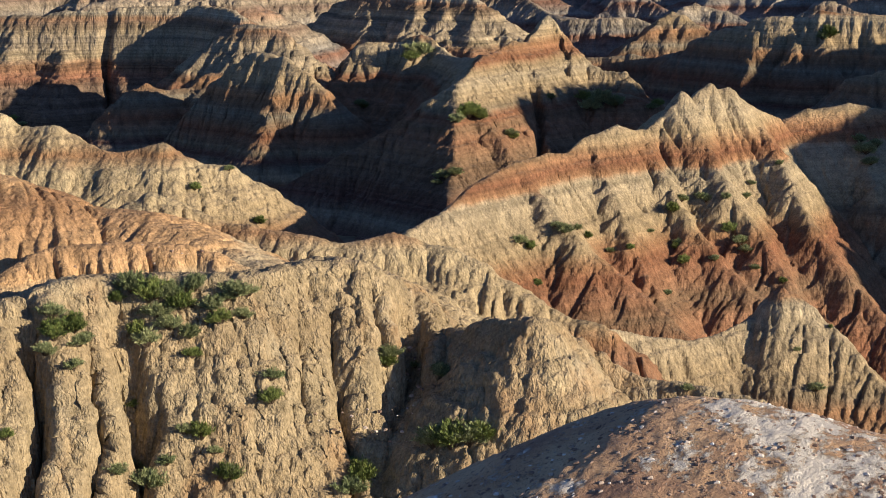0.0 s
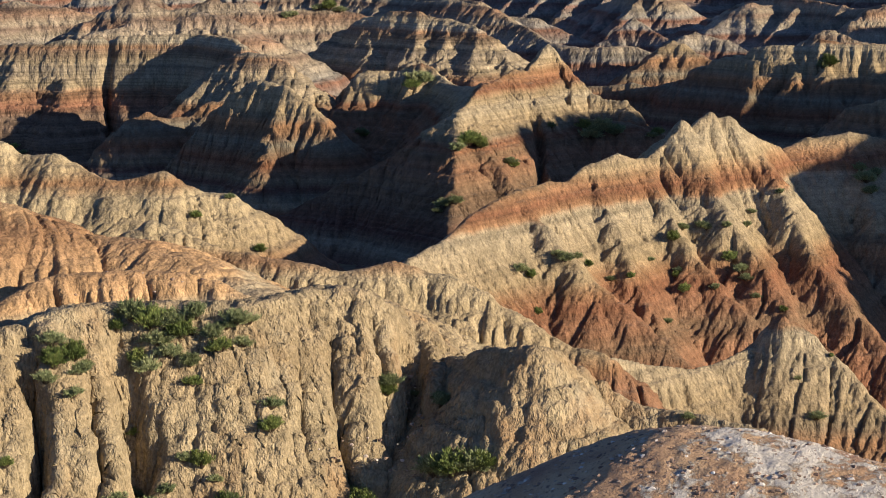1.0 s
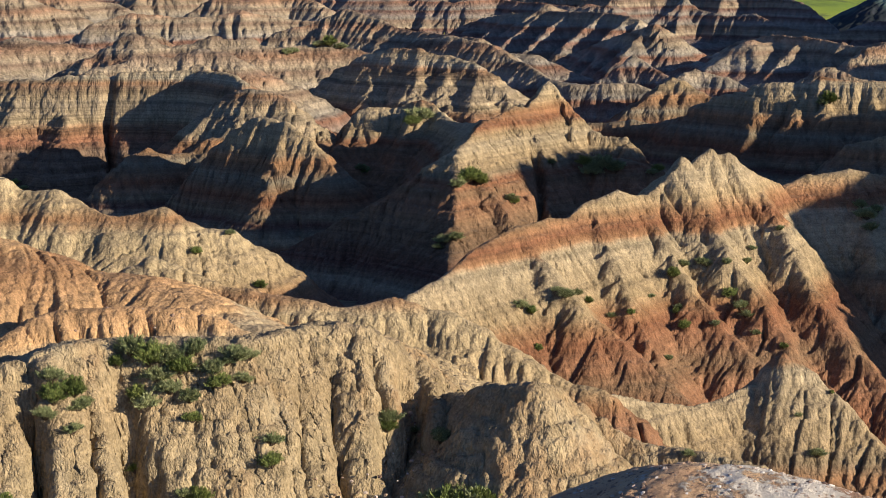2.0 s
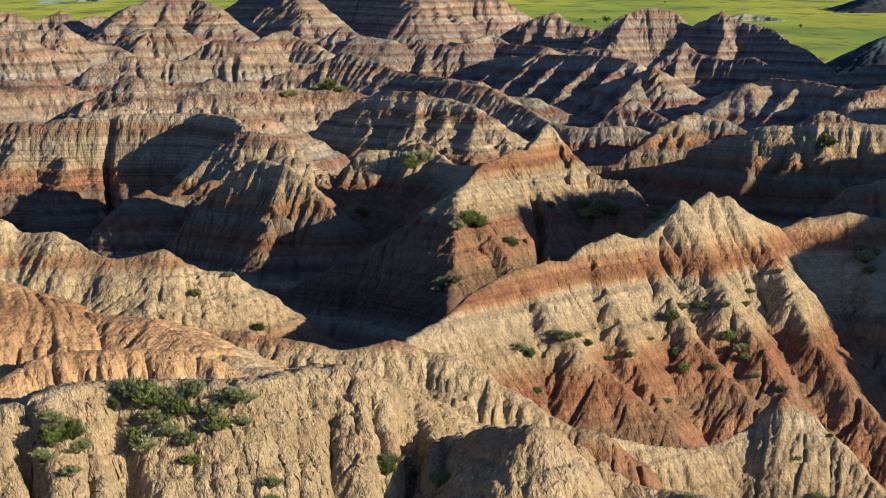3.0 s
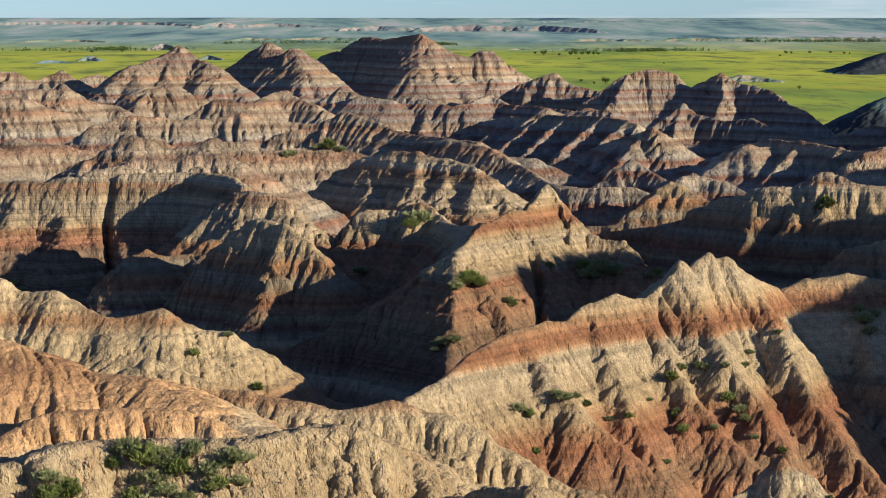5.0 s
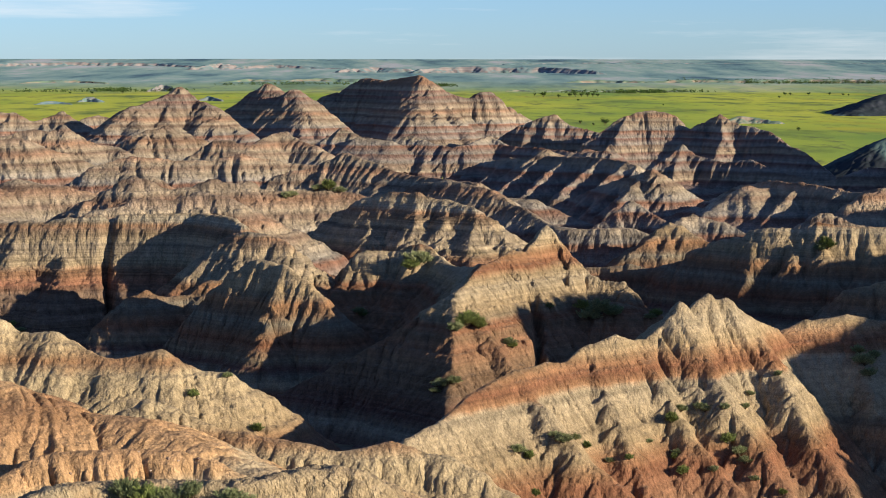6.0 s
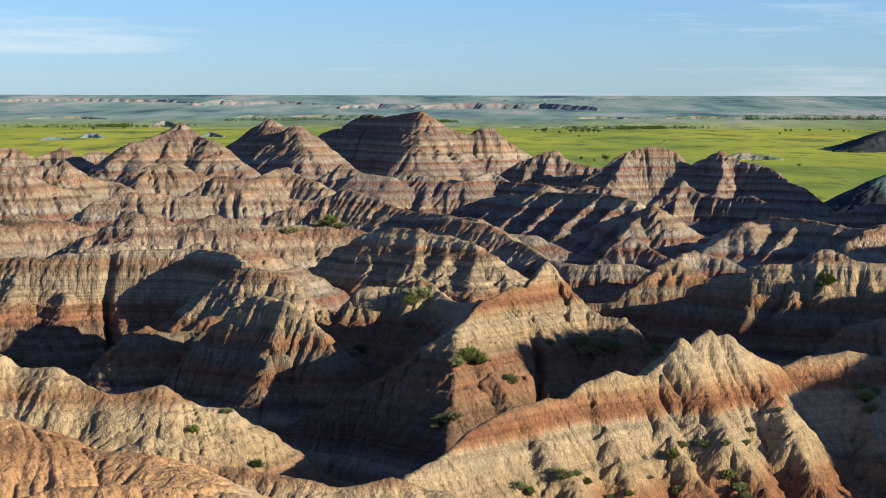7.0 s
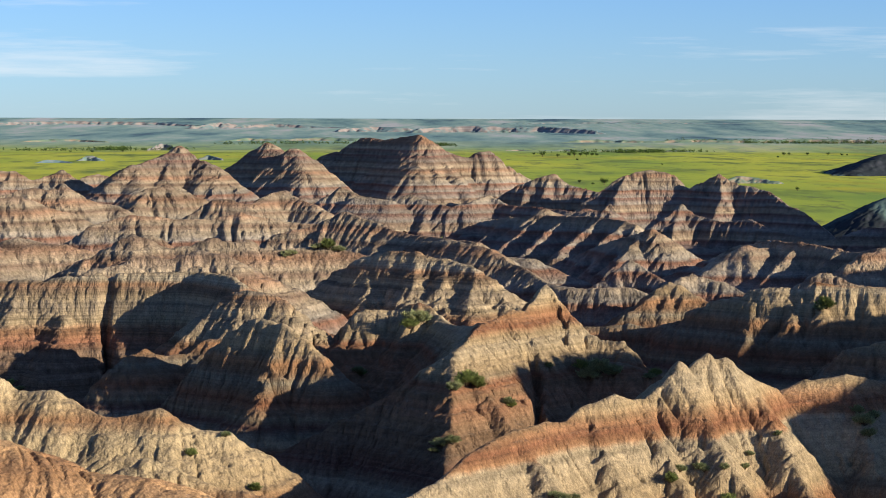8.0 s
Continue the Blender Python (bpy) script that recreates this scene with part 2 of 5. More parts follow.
def value_noise(x, y, seed=0):
    ix, iy = np.floor(x), np.floor(y)
    fx, fy = x - ix, y - iy
    fx, fy = fx * fx * (3 - 2 * fx), fy * fy * (3 - 2 * fy)
    a, b = hash2(ix, iy, seed), hash2(ix + 1, iy, seed)
    c, d = hash2(ix, iy + 1, seed), hash2(ix + 1, iy + 1, seed)
    return (a + (b - a) * fx) * (1 - fy) + (c + (d - c) * fx) * fy


def fbm(x, y, octaves=4, seed=0, gain=0.5):
    total, amp, norm = 0.0, 1.0, 0.0
    for i in range(octaves):
        total = total + amp * (value_noise(x, y, seed + i * 17) - 0.5)
        norm += amp
        x, y, amp = x * 2.03 + 7.1, y * 2.03 - 3.7, amp * gain
    return 2 * total / norm


def rills(x, y, sx, sy, seed):
    """Waves that run down the slope: (sx, sy) points across it. Lengths are in wavelengths."""
    ix, iy = np.floor(x), np.floor(y)
    total, weight = np.zeros_like(x), np.zeros_like(x)
    for i in (-1, 0, 1):
        for j in (-1, 0, 1):
            cx, cy = ix + i, iy + j
            px = x - cx - 0.15 - 0.7 * hash2(cx, cy, seed)
            py = y - cy - 0.15 - 0.7 * hash2(cx, cy, seed + 5)
            w = np.exp(-2.2 * (px * px + py * py))
            total += w * np.cos(6.2832 * (px * sx + py * sy) + 6.2832 * hash2(cx, cy, seed + 9) * 0.35)
            weight += w
    return total / weight


def erode(x, y, h, cell, waves, depth, seed, guard, warp=0.3):
    """Carve gullies and rills that follow the fall of the slope, from wide to narrow."""
    for k, wave in enumerate(waves):
        if wave < 2.2 * max(cell):
            break
        gy, gx = np.gradient(h, cell[1], cell[0])
        steep = np.hypot(gx, gy) + 1e-6
        wx = x + warp * wave * fbm(x / wave * 0.6, y / wave * 0.6, 3, seed + 3)
        wy = y + warp * wave * fbm(x / wave * 0.6, y / wave * 0.6, 3, seed + 8)
        v = rills(wx / wave * 0.8, wy / wave * 0.8, -gy / steep, gx / steep, seed + 31 * k)
        carve = np.clip(1 - np.abs(v) * 1.25, 0, 1) ** 1.6
        patchy = 0.55 + 0.9 * np.clip(0.5 + fbm(x / wave * 0.25, y / wave * 0.25, 2, seed + 50 + k), 0, 1)
        h = h - guard * depth * (1.5 if wave < 0.8 else 1.0) * wave * carve * patchy * np.clip(steep * 1.3 - 0.15, 0, 1.25)
    return h


def noise3(x, y, z, seed=0):
    iz = np.floor(z)
    f = z - iz
    f = f * f * (3 - 2 * f)
    k = (iz.astype(np.int64) * 7919) % 100003
    def layer(k):
        ix, iy = np.floor(x), np.floor(y)
        fx, fy = x - ix, y - iy
        fx, fy = fx * fx * (3 - 2 * fx), fy * fy * (3 - 2 * fy)
        ix, iy = ix + k * 13, iy + k * 29
        a, b, c, d = hash2(ix, iy, seed), hash2(ix + 1, iy, seed), hash2(ix, iy + 1, seed), hash2(ix + 1, iy + 1, seed)
        return (a + (b - a) * fx) * (1 - fy) + (c + (d - c) * fx) * fy
    lo, hi = layer(k), layer((iz.astype(np.int64) + 1) * 7919 % 100003)
    return lo + (hi - lo) * f - 0.5


def surface_normals(p):
    n = np.cross(np.gradient(p, axis=1), np.gradient(p, axis=0))
    return n / np.maximum(np.linalg.norm(n, axis=2, keepdims=True), 1e-9)


def roughen(x, y, h, amount, size, seed):
    """Crumbly relief along the surface's own normal, so that steep faces get it too."""
    p = np.stack([x, y, h], -1)
    d = 0.0
    for k in range(3):
        q = size / 2.1 ** k
        d = d + (1 - 2.6 * np.abs(noise3(x / q, y / q, h / q / 1.3, seed + k))) * 0.64 ** k
    return p + surface_normals(p) * (amount * d)[..., None]


def grid_mesh(name, p, keep, material, normals=None):
    """One smooth mesh from a grid of points; normals given: faces by their first corner alone, with those normals."""
    ny, nx = p.shape[:2]
    idx = np.arange(nx * ny).reshape(ny, nx)
    quads = np.stack([idx[:-1, :-1], idx[:-1, 1:], idx[1:, 1:], idx[1:, :-1]], -1).reshape(-1, 4)
    quads = quads[keep.ravel()[quads].any(1)] if normals is None else quads[keep.ravel()[quads[:, 0]]]
    used = np.unique(quads)
    remap = np.zeros(nx * ny, np.int32)
    remap[used] = np.arange(len(used))
    quads = remap[quads]
    co = p.reshape(-1, 3)[used].astype(np.float32)
    me = bpy.data.meshes.new(name)
    me.vertices.add(len(co))
    me.vertices.foreach_set("co", co.ravel())
    me.loops.add(quads.size)
    me.loops.foreach_set("vertex_index", quads.ravel().astype(np.int32))
    me.polygons.add(len(quads))
    me.polygons.foreach_set("loop_start", np.arange(0, quads.size, 4, dtype=np.int32))
    me.polygons.foreach_set("use_smooth", np.ones(len(quads), bool))
    me.materials.append(material)
    me.update(calc_edges=True)
    me.validate()
    if normals is not None:
        me.normals_split_custom_set_from_vertices(normals.reshape(-1, 3)[used].astype(np.float32))
    return me


def crest_height(x, y, line, near, far, r, flare, base=0.5):
    """Height of a ridge with that crest: rounded on top, falling off by near to its right-hand side and by far to its left.
    Also how far along the crest, and how far from it, each place lies."""
    best, along, away = np.full(x.shape, -1e9), np.zeros(x.shape), np.zeros(x.shape)
    run = 0.0
    for (x0, y0, z0), (x1, y1, z1) in zip(line[:-1], line[1:]):
        dx, dy = x1 - x0, y1 - y0
        ln = math.hypot(dx, dy) + 1e-6
        v = ((x - x0) * dx + (y - y0) * dy) / ln ** 2
        u = np.clip(v, 0, 1)
        ox, oy = x - x0 - u * dx, y - y0 - u * dy
        d = np.hypot(ox, oy) + 1e-6
        side = (ox * dy - oy * dx) / (ln * d)
        slope = far + (near - far) * (0.5 + 0.5 * side)
        fall = slope * (np.sqrt(d * d + r * r) - r)
        fall = np.where(fall > flare, flare + (fall - flare) * base, fall)
        z = z0 + u * (z1 - z0) - fall
        win = z > best
        turn = np.arcsin(np.clip((v - u) * ln / d, -1, 1)) * np.minimum(d, 5.0)
        best = np.where(win, z, best)
        along = np.where(win, run + u * ln + turn + 40 * (side > 0), along)
        away = np.where(win, d, away)
        run += ln
    return best, along, away


def smooth_max(a, b, k):
    t = np.clip(0.5 + 0.5 * (a - b) / k, 0, 1)
    return b + (a - b) * t + k * t * (1 - t)


def buttresses(line, spacing, foot, seed):
    """Spurs that leave the crest towards its right-hand side, unevenly spaced, each falling to the foot."""
    rng = random.Random(seed)
    made, run = [], spacing * rng.uniform(0.2, 0.7)
    for (x0, y0, z0), (x1, y1, z1) in zip(line[:-1], line[1:]):
        ln = math.hypot(x1 - x0, y1 - y0)
        while run < ln:
            u = run / ln
            ang = math.atan2(y1 - y0, x1 - x0) * 0.5 - math.pi / 2 + rng.uniform(-0.5, 0.35)
            x, y, z, m = x0 + u * (x1 - x0), y0 + u * (y1 - y0), z0 + u * (z1 - z0) - 0.3, rng.uniform(0.45, 0.75)
            pts = [(x, y, z)]
            while z > foot and len(pts) < 5:
                go = spacing * rng.uniform(0.4, 0.9)
                ang += rng.uniform(-0.3, 0.3)
                x, y, z = x + go * math.cos(ang), y + go * math.sin(ang), z - go * m * rng.uniform(0.6, 1.5)
                pts.append((x, y, z))
            made.append((rng.uniform(0.85, 1.15), pts))
            run += spacing * rng.uniform(0.6, 1.5)
        run -= ln
    return made


SURFACES = []


def height_at(x, y):
    """The height of the highest hill or of the ground at a place."""
    z = float(ground_height(np.array([x]), np.array([y]))[0])
    for x0, y0, cx, cy, h in SURFACES:
        i, j = (x - x0) / cx, (y - y0) / cy
        if 0 <= i < h.shape[1] - 1 and 0 <= j < h.shape[0] - 1:
            a, b = int(i), int(j)
            u, v = i - a, j - b
            z = max(z, (h[b, a] * (1 - u) + h[b, a + 1] * u) * (1 - v) + (h[b + 1, a] * (1 - u) + h[b + 1, a + 1] * u) * v)
    return z


def ridge(name, lines, near, far, r, foot, cell, label, category, material=None, waves=(1.8, 0.8, 0.4, 0.2), depth=0.10,
          lump=0.5, ledge=0.05, flare=99.0, seed=1, group="", buttress=0.0, gullies=(), crumbs=0.0, rough=0.0, size=0.6, stretch=1.0, spur_r=1.0, side=14.0, behind=8.0, flutes=(), weave=1.0, crown=0.12, blend=0.8):
    """A hill or ridge from the course of its crest and spurs, weathered by rain."""
    material = material or MAT_CLAY
    if buttress:
        lines = lines + buttresses(lines[0][1], buttress, foot, seed)
    pts = [p for _, line in lines for p in line]
    top = max(p[2] for p in pts)
    reach = (top - foot) / min(near, 1.0) * (1.0 if flare > 50 else 1.5)
    back = (top - foot) / max(far, 0.5)
    wide = min(reach, side) if cell < 0.55 else reach
    xs = np.arange(min(p[0] for p in pts) - wide, max(p[0] for p in pts) + wide, cell)
    ys = np.arange(min(p[1] for p in pts) - reach, max(p[1] for p in pts) + min(back, behind + cell * 20), cell / stretch)
    x, y = np.meshgrid(xs, ys)
    bx = x + 0.7 * lump * fbm(x / 6, y / 6, 3, seed + 70)
    by = y + 0.7 * lump * fbm(x / 6, y / 6, 3, seed + 90)
    h = None
    for i, (slope, line) in enumerate(lines):
        one, run, off = crest_height(bx, by, line, slope, far if i == 0 else slope, r if i == 0 else max(r, spur_r), flare if i == 0 else 99)
        if h is None:
            h, owner, peak, along, away = one, np.zeros(x.shape, int), one, run, off
            main_fall = crest_height(bx, by, line, 0.0, 0.0, r, 99)[0] - one
        else:
            owner = np.where(one > peak, i, owner)
            along, away = np.where(one > peak, run + 97.0 * i, along), np.where(one > peak, off, away)
            peak = np.maximum(one, peak)
            h = smooth_max(one, h, blend)
    h0 = h
    below = np.clip((top - h) / 4, 0, 1)
    broad = 4.5 * max(1, cell / 0.12) ** 0.5
    h = h + lump * fbm(x / broad, y / broad, 4, seed) * (crown + (1 - crown) * below)
    fall_line = np.clip(np.hypot(*np.gradient(h0, cell / stretch, cell)) * 1.2 - 0.1, 0, 1.2) * np.clip(away / 0.9, 0.05, 1)
    for k, (wave, cut) in enumerate(flutes):
        n = fbm(along / wave + 0.45 * fbm(x / wave / 3, y / wave / 3, 2, seed + 7), away / wave / 9, 2, seed + 300 + k)
        patchy = 0.4 + 1.2 * np.clip(0.5 + fbm(x / 3.5, y / 3.5, 2, seed + 350 + k), 0, 1)
        h = h - cut * patchy * fall_line * np.clip(1 - np.abs(n) * 5.0, 0, 1)
    h = erode(x, y, h, (cell, cell / stretch), [w * max(1, cell / 0.09) ** 0.75 for w in waves], depth * weave, seed, np.clip(main_fall / 1.0, 0.15, 1))
    level = h + 0.5 * fbm(x / 9, y / 9, 2, seed + 40)
    h = h + ledge * np.sin(level * 6.2832 / 1.15) + 0.5 * ledge * np.sin(level * 6.2832 / 0.43 + 1.3)
    for ax, ay, ex, ey, width, deep in gullies:
        u = np.clip(((x - ax) * (ex - ax) + (y - ay) * (ey - ay)) / ((ex - ax) ** 2 + (ey - ay) ** 2), 0, 1)
        off = np.hypot(x + 0.5 * fbm(x / 3, h0 / 1.4, 3, seed + 23) - ax - u * (ex - ax), y - ay - u * (ey - ay)) + 0.35 * width * fbm(x / 0.8, y / 0.8, 3, seed + 21)
        h = h - deep * np.clip(u * 4 + 0.1, 0, 1) * np.exp(-(np.abs(off) / width) ** 3)
    if crumbs:
        rock = np.abs(fbm(x / 0.55, y / 0.55, 4, seed + 61, 0.6)) + 0.6 * np.abs(fbm(x / 1.6, y / 1.6, 3, seed + 62))
        h = h - crumbs * rock * np.clip(np.hypot(*np.gradient(h0, cell / stretch, cell)) * 1.2 - 0.5, 0.04, 1)
    SURFACES.append((xs[0], ys[0], cell, cell / stretch, h))
    h = h + 0.35 * cell * fbm(x / cell / 3, y / cell / 3, 2, seed + 11)
    p = roughen(x, y, h, rough, size, seed + 200) if rough else np.stack([x, y, h], -1)
    normals = surface_normals(p)
    thing = tagged(new(name), label, category, group)
    thing.location = (float(np.mean([p[0] for p in lines[0][1]])), float(np.mean([p[1] for p in lines[0][1]])), foot)
    owner = np.where((owner == 0) & (main_fall > max(1.2, 0.12 * (top - foot))), -1, owner)
    for i in range(-1, len(lines)):
        keep = (h > foot) & (owner == i)
        if keep.any():
            ob = new("face" if i < 0 else "crest" if i == 0 else "spur", grid_mesh(name, p, keep, material, normals))
            ob.parent, ob.matrix_parent_inverse = thing, Matrix.Translation(-thing.location)
    return thing


# ---- ground: valley floors, prairie and the rising plains beyond ----
def ground_height(x, y):
    d = np.hypot(x, y)
    z = np.interp(d, [0, 60, 100, 300, 480, 620, 900, 2900, 3300, 4000, 4900], [20, 20, 20.5, 20.5, 17, 6, 0, 0, 8, 19, 44.4])
    z = z + np.interp(d, [0, 700, 1200], [1.2, 1.0, 0]) * fbm(x / 18, y / 18, 4, 3)
    z = z + np.interp(d, [800, 1500, 2900, 4000, 4900], [0.3, 1.0, 2.0, 3.0, 1.0]) * fbm(x / 260, y / 150, 5, 5)
    return z


az = np.radians(np.concatenate([np.arange(-180, -15, 3), np.arange(-15, 15, 0.2), np.arange(15, 181, 3)]))
az = np.append(az, az[0] + 2 * np.pi) if az[-1] < np.pi - 1e-6 else az
rad = np.concatenate([[0.0], np.geomspace(12, 4900, 230)])
A, R = np.meshgrid(az, rad)
gx, gy = R * np.sin(A), R * np.cos(A)
gz = ground_height(gx, gy)
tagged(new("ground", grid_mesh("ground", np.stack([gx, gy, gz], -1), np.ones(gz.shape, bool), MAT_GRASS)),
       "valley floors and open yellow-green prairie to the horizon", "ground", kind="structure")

# ---- ridges, hills and buttes ----
# shade rim: out of view, added to throw shade on the ridge beside it
ridge("clay_ridge", [(2.4, [(48.0,73.0,33.5), (48.0,78.0,38.6), (48.0,82.0,40.2), (48.0,88.0,40.6), (48.0,95.0,40.2), (48.0,99.0,39.5)])],
      near=2.4, far=2.2, r=1, foot=16, cell=.8, seed=100,
      label="unseen long clay rim added to cast shade on the badlands", category="ridge", material=MAT_FAR, lump=1.4, crown=0.35, depth=0.07, spur_r=1.5, flutes=((6.40, 1.12), (3.60, 0.72)))
# shade knob: unseen, added to darken the hollow below the cone skirt
ridge("clay_ridge", [(2.4, [(50.0,119.5,41.8), (52.0,124.0,42.0), (54.0,128.0,41.5)])],
      near=2.4, far=2.2, r=.8, foot=16, cell=.8, seed=107,
      label="unseen steep clay rim added to cast shade on the badlands", category="ridge", material=MAT_FAR, lump=1.4, crown=0.35, depth=0.07, spur_r=1.5, flutes=((6.40, 1.12), (3.60, 0.72)))
# shade rim b: unseen, added so its shadow covers the right-hand bluffs
ridge("clay_ridge", [(2.0, [(56.0,122.0,41.0), (60.0,130.0,39.8), (62.0,140.0,38.2), (68.0,175.0,36.0), (76.0,215.0,38.5), (88.0,265.0,40.0), (103.0,330.0,40.0), (122.0,405.0,40.0), (140.0,480.0,38.0)])],
      near=2, far=1.5, r=1, foot=16, cell=.9, seed=114,
      label="unseen long clay rim added to cast shade on the badlands", category="ridge", material=MAT_FAR, lump=1.4, crown=0.35, depth=0.07, spur_r=1.5, flutes=((7.20, 1.26), (4.05, 0.81)))
# near mound
ridge("clay_mound", [(0.5, [(4.19,35.15,35.21), (4.43,34.72,35.39), (5.25,34.4,35.41), (6.05,33.97,35.33), (7.31,33.2,35.13), (8.37,32.44,34.86)])],
      near=.5, far=1, r=1.5, foot=29, cell=.062, seed=121,
      label="low mound of purple-brown gravelly clay with white crust", category="mound", lump=.3, ledge=.0, depth=.02, rough=.02, size=.3, side=6, behind=4, material=MAT_MOUND)
# shrub cliff
ridge("clay_cliff", [(1.9, [(-13.59,55.00,32.32), (-12.23,55.60,32.37), (-11.51,56.00,32.41), (-10.82,56.60,32.56), (-10.28,57.20,32.69), (-9.43,58.00,32.61), (-8.00,58.30,32.56), (-6.70,58.50,32.49), (-5.71,58.60,32.46), (-4.76,59.20,32.53), (-3.97,59.90,32.59), (-3.13,60.20,32.63), (-2.29,60.30,32.48), (-1.62,60.70,31.99), (-0.78,61.20,31.08), (0.09,61.80,30.30)]),
       (2.0, [(-10.82,56.60,32.51), (-10.76,56.32,32.00), (-10.61,55.76,30.82)]),
       (2.2, [(-6.36,58.40,32.46), (-6.34,58.08,31.90), (-6.22,57.30,30.40)])],
      near=1.9, far=.3, r=.4, foot=22, cell=.07, seed=128,
      label="sheer crumbling tan clay cliff with deep vertical gullies", category="cliff", material=MAT_CLIFF, waves=(1.6,.7), depth=.02, crumbs=.35, lump=1.0, rough=.13, size=.45, stretch=1.8, side=5, behind=5, spur_r=.6, blend=.5, flutes=((1.4,.07),(.7,.05)), gullies=((-11.70, 56.20, -11.04, 52.80, 0.32, 5), (-10.09, 56.40, -9.44, 53.00, 0.16, 2.5), (-9.03, 57.30, -8.49, 54.00, 0.5, 3.2), (-3.04, 58.40, -2.81, 56.00, 0.2, 1.8), (-1.21, 61.00, -0.90, 55.40, 0.5, 6), (-3.78, 59.40, -2.72, 57.00, 0.2, 0.9), (-2.45, 60.00, -1.31, 57.20, 0.24, 1.1), (-4.64, 58.60, -4.15, 57.00, 0.16, 0.6), (-11.80, 53.50, -11.21, 52.00, 0.35, 1.5)))
# dark wall
ridge("clay_bluff", [(1.6, [(-1.72,63.60,29.40), (-0.44,61.70,30.04), (1.10,59.40,30.89), (1.36,59.00,31.08), (1.91,58.20,31.17), (2.56,57.90,31.39), (3.24,58.30,31.12), (3.94,58.80,30.55), (4.61,58.80,30.02), (5.44,58.60,29.64), (6.57,58.20,29.39), (7.67,57.70,29.26), (9.09,57.20,29.05)]),
       (1.8, [(2.47,57.90,31.34), (2.28,57.24,30.37), (2.10,56.50,29.22), (1.83,55.80,28.09)]),
       (1.7, [(4.11,58.80,30.39), (4.33,58.34,29.73), (4.54,57.76,28.86)])],
      near=1.6, far=.7, r=.3, foot=23, cell=.075, seed=135,
      label="rough tan clay wall with ledges and crumbling lumps", category="cliff", material=MAT_CLIFF, lump=.4, crumbs=.25, depth=.04, rough=.075, size=.35, stretch=1.4, side=5, behind=4, spur_r=.3, blend=.3, ledge=.07, flutes=((1.4,.12),(.6,.08)))
# orange mound
ridge("fluted_knoll", [(.66, [(-16.29,66.00,35.43), (-14.53,66.20,34.45), (-13.46,66.30,34.00), (-12.21,66.50,33.44), (-10.90,66.40,33.26), (-9.91,66.00,33.22), (-8.91,65.40,32.94), (-7.93,64.80,32.64), (-6.96,64.20,32.34), (-5.99,63.40,32.06), (-5.05,62.80,31.89)]),
       (1.9, [(-13.75,59.60,32.21), (-13.01,60.60,32.53), (-12.51,61.20,32.79), (-11.72,61.60,32.96), (-10.88,61.80,32.95), (-10.04,62.00,32.98), (-9.02,62.20,32.93), (-7.97,62.20,32.84), (-7.18,62.20,32.60), (-6.21,62.00,32.20)])],
      near=.66, far=.5, r=1.2, foot=31, cell=.065, seed=142,
      label="smooth orange-tan clay hill with fluted lower face", category="hill", material=MAT_KNOLL, lump=.25, ledge=.02, waves=(1.3,.6,.3), depth=.05, rough=.02, size=.3, spur_r=.25, blend=.5, flutes=((1.0,.42),(.5,.14),(.25,.06)))
# pale ridge
CREST = [(-11.23,69.00,32.69), (-10.66,69.20,33.06), (-10.10,69.40,33.32), (-9.44,69.50,33.10), (-8.68,69.60,32.62), (-7.49,69.30,32.25), (-6.49,69.00,32.20), (-5.30,68.70,32.08), (-4.32,68.50,31.93), (-3.55,68.40,31.73), (-2.78,68.40,31.82), (-1.81,68.60,32.05), (-1.14,68.60,31.87), (-0.81,68.60,31.61), (0.12,68.40,31.49), (1.27,68.00,31.07), (2.21,67.60,30.52), (3.15,67.20,29.98), (4.09,66.90,29.54), (5.21,66.60,29.21)]
SPURS = [(1.2, [(0.12,68.40,31.44), (0.40,67.68,30.87), (0.86,66.80,30.08), (1.41,65.98,29.30)]),
         (1.2, [(-1.62,68.60,31.96), (-1.57,67.90,31.42), (-1.32,67.00,30.63), (-0.75,66.04,29.69)]),
         (1.2, [(-6.49,69.00,32.15), (-6.06,68.48,31.73), (-5.65,68.06,31.32)])]
ridge("clay_ridge", [(1.0, CREST)] + SPURS,
      near=1.0, far=.8, r=.35, foot=24, cell=.075, seed=149,
      label="pale tan clay ridge with a red cap and rill-cut sides", category="ridge", material=MAT_PALE, rough=.03, size=.3, lump=.2, depth=.05, weave=.6, waves=(1.2,.5), spur_r=.35, blend=.3, flutes=((1.1,.24),(.55,.16),(.28,.07)))
# hook ridge
ridge("clay_ridge", [(1.05, [(4.85,66.80,29.09), (6.43,67.40,28.72), (8.46,68.30,28.27), (9.37,69.00,28.25), (10.43,69.60,28.55), (11.08,70.00,28.84), (11.41,70.10,29.18), (11.69,70.20,29.54), (11.93,70.10,29.73), (12.22,70.00,29.56), (12.97,69.70,29.02), (13.69,69.20,28.42), (14.36,68.50,27.68), (15.16,67.50,26.63), (16.33,66.50,25.36)])],
      near=1.05, far=1.25, r=.1, foot=23, cell=.08, seed=156,
      label="tan clay ridge curving up to a hooked point", category="ridge", material=MAT_HOOK, rough=.025, size=.3, lump=.12, depth=.05, weave=.6, spur_r=.3, blend=.3, flutes=((.9,.14),(.45,.11),(.24,.05)))
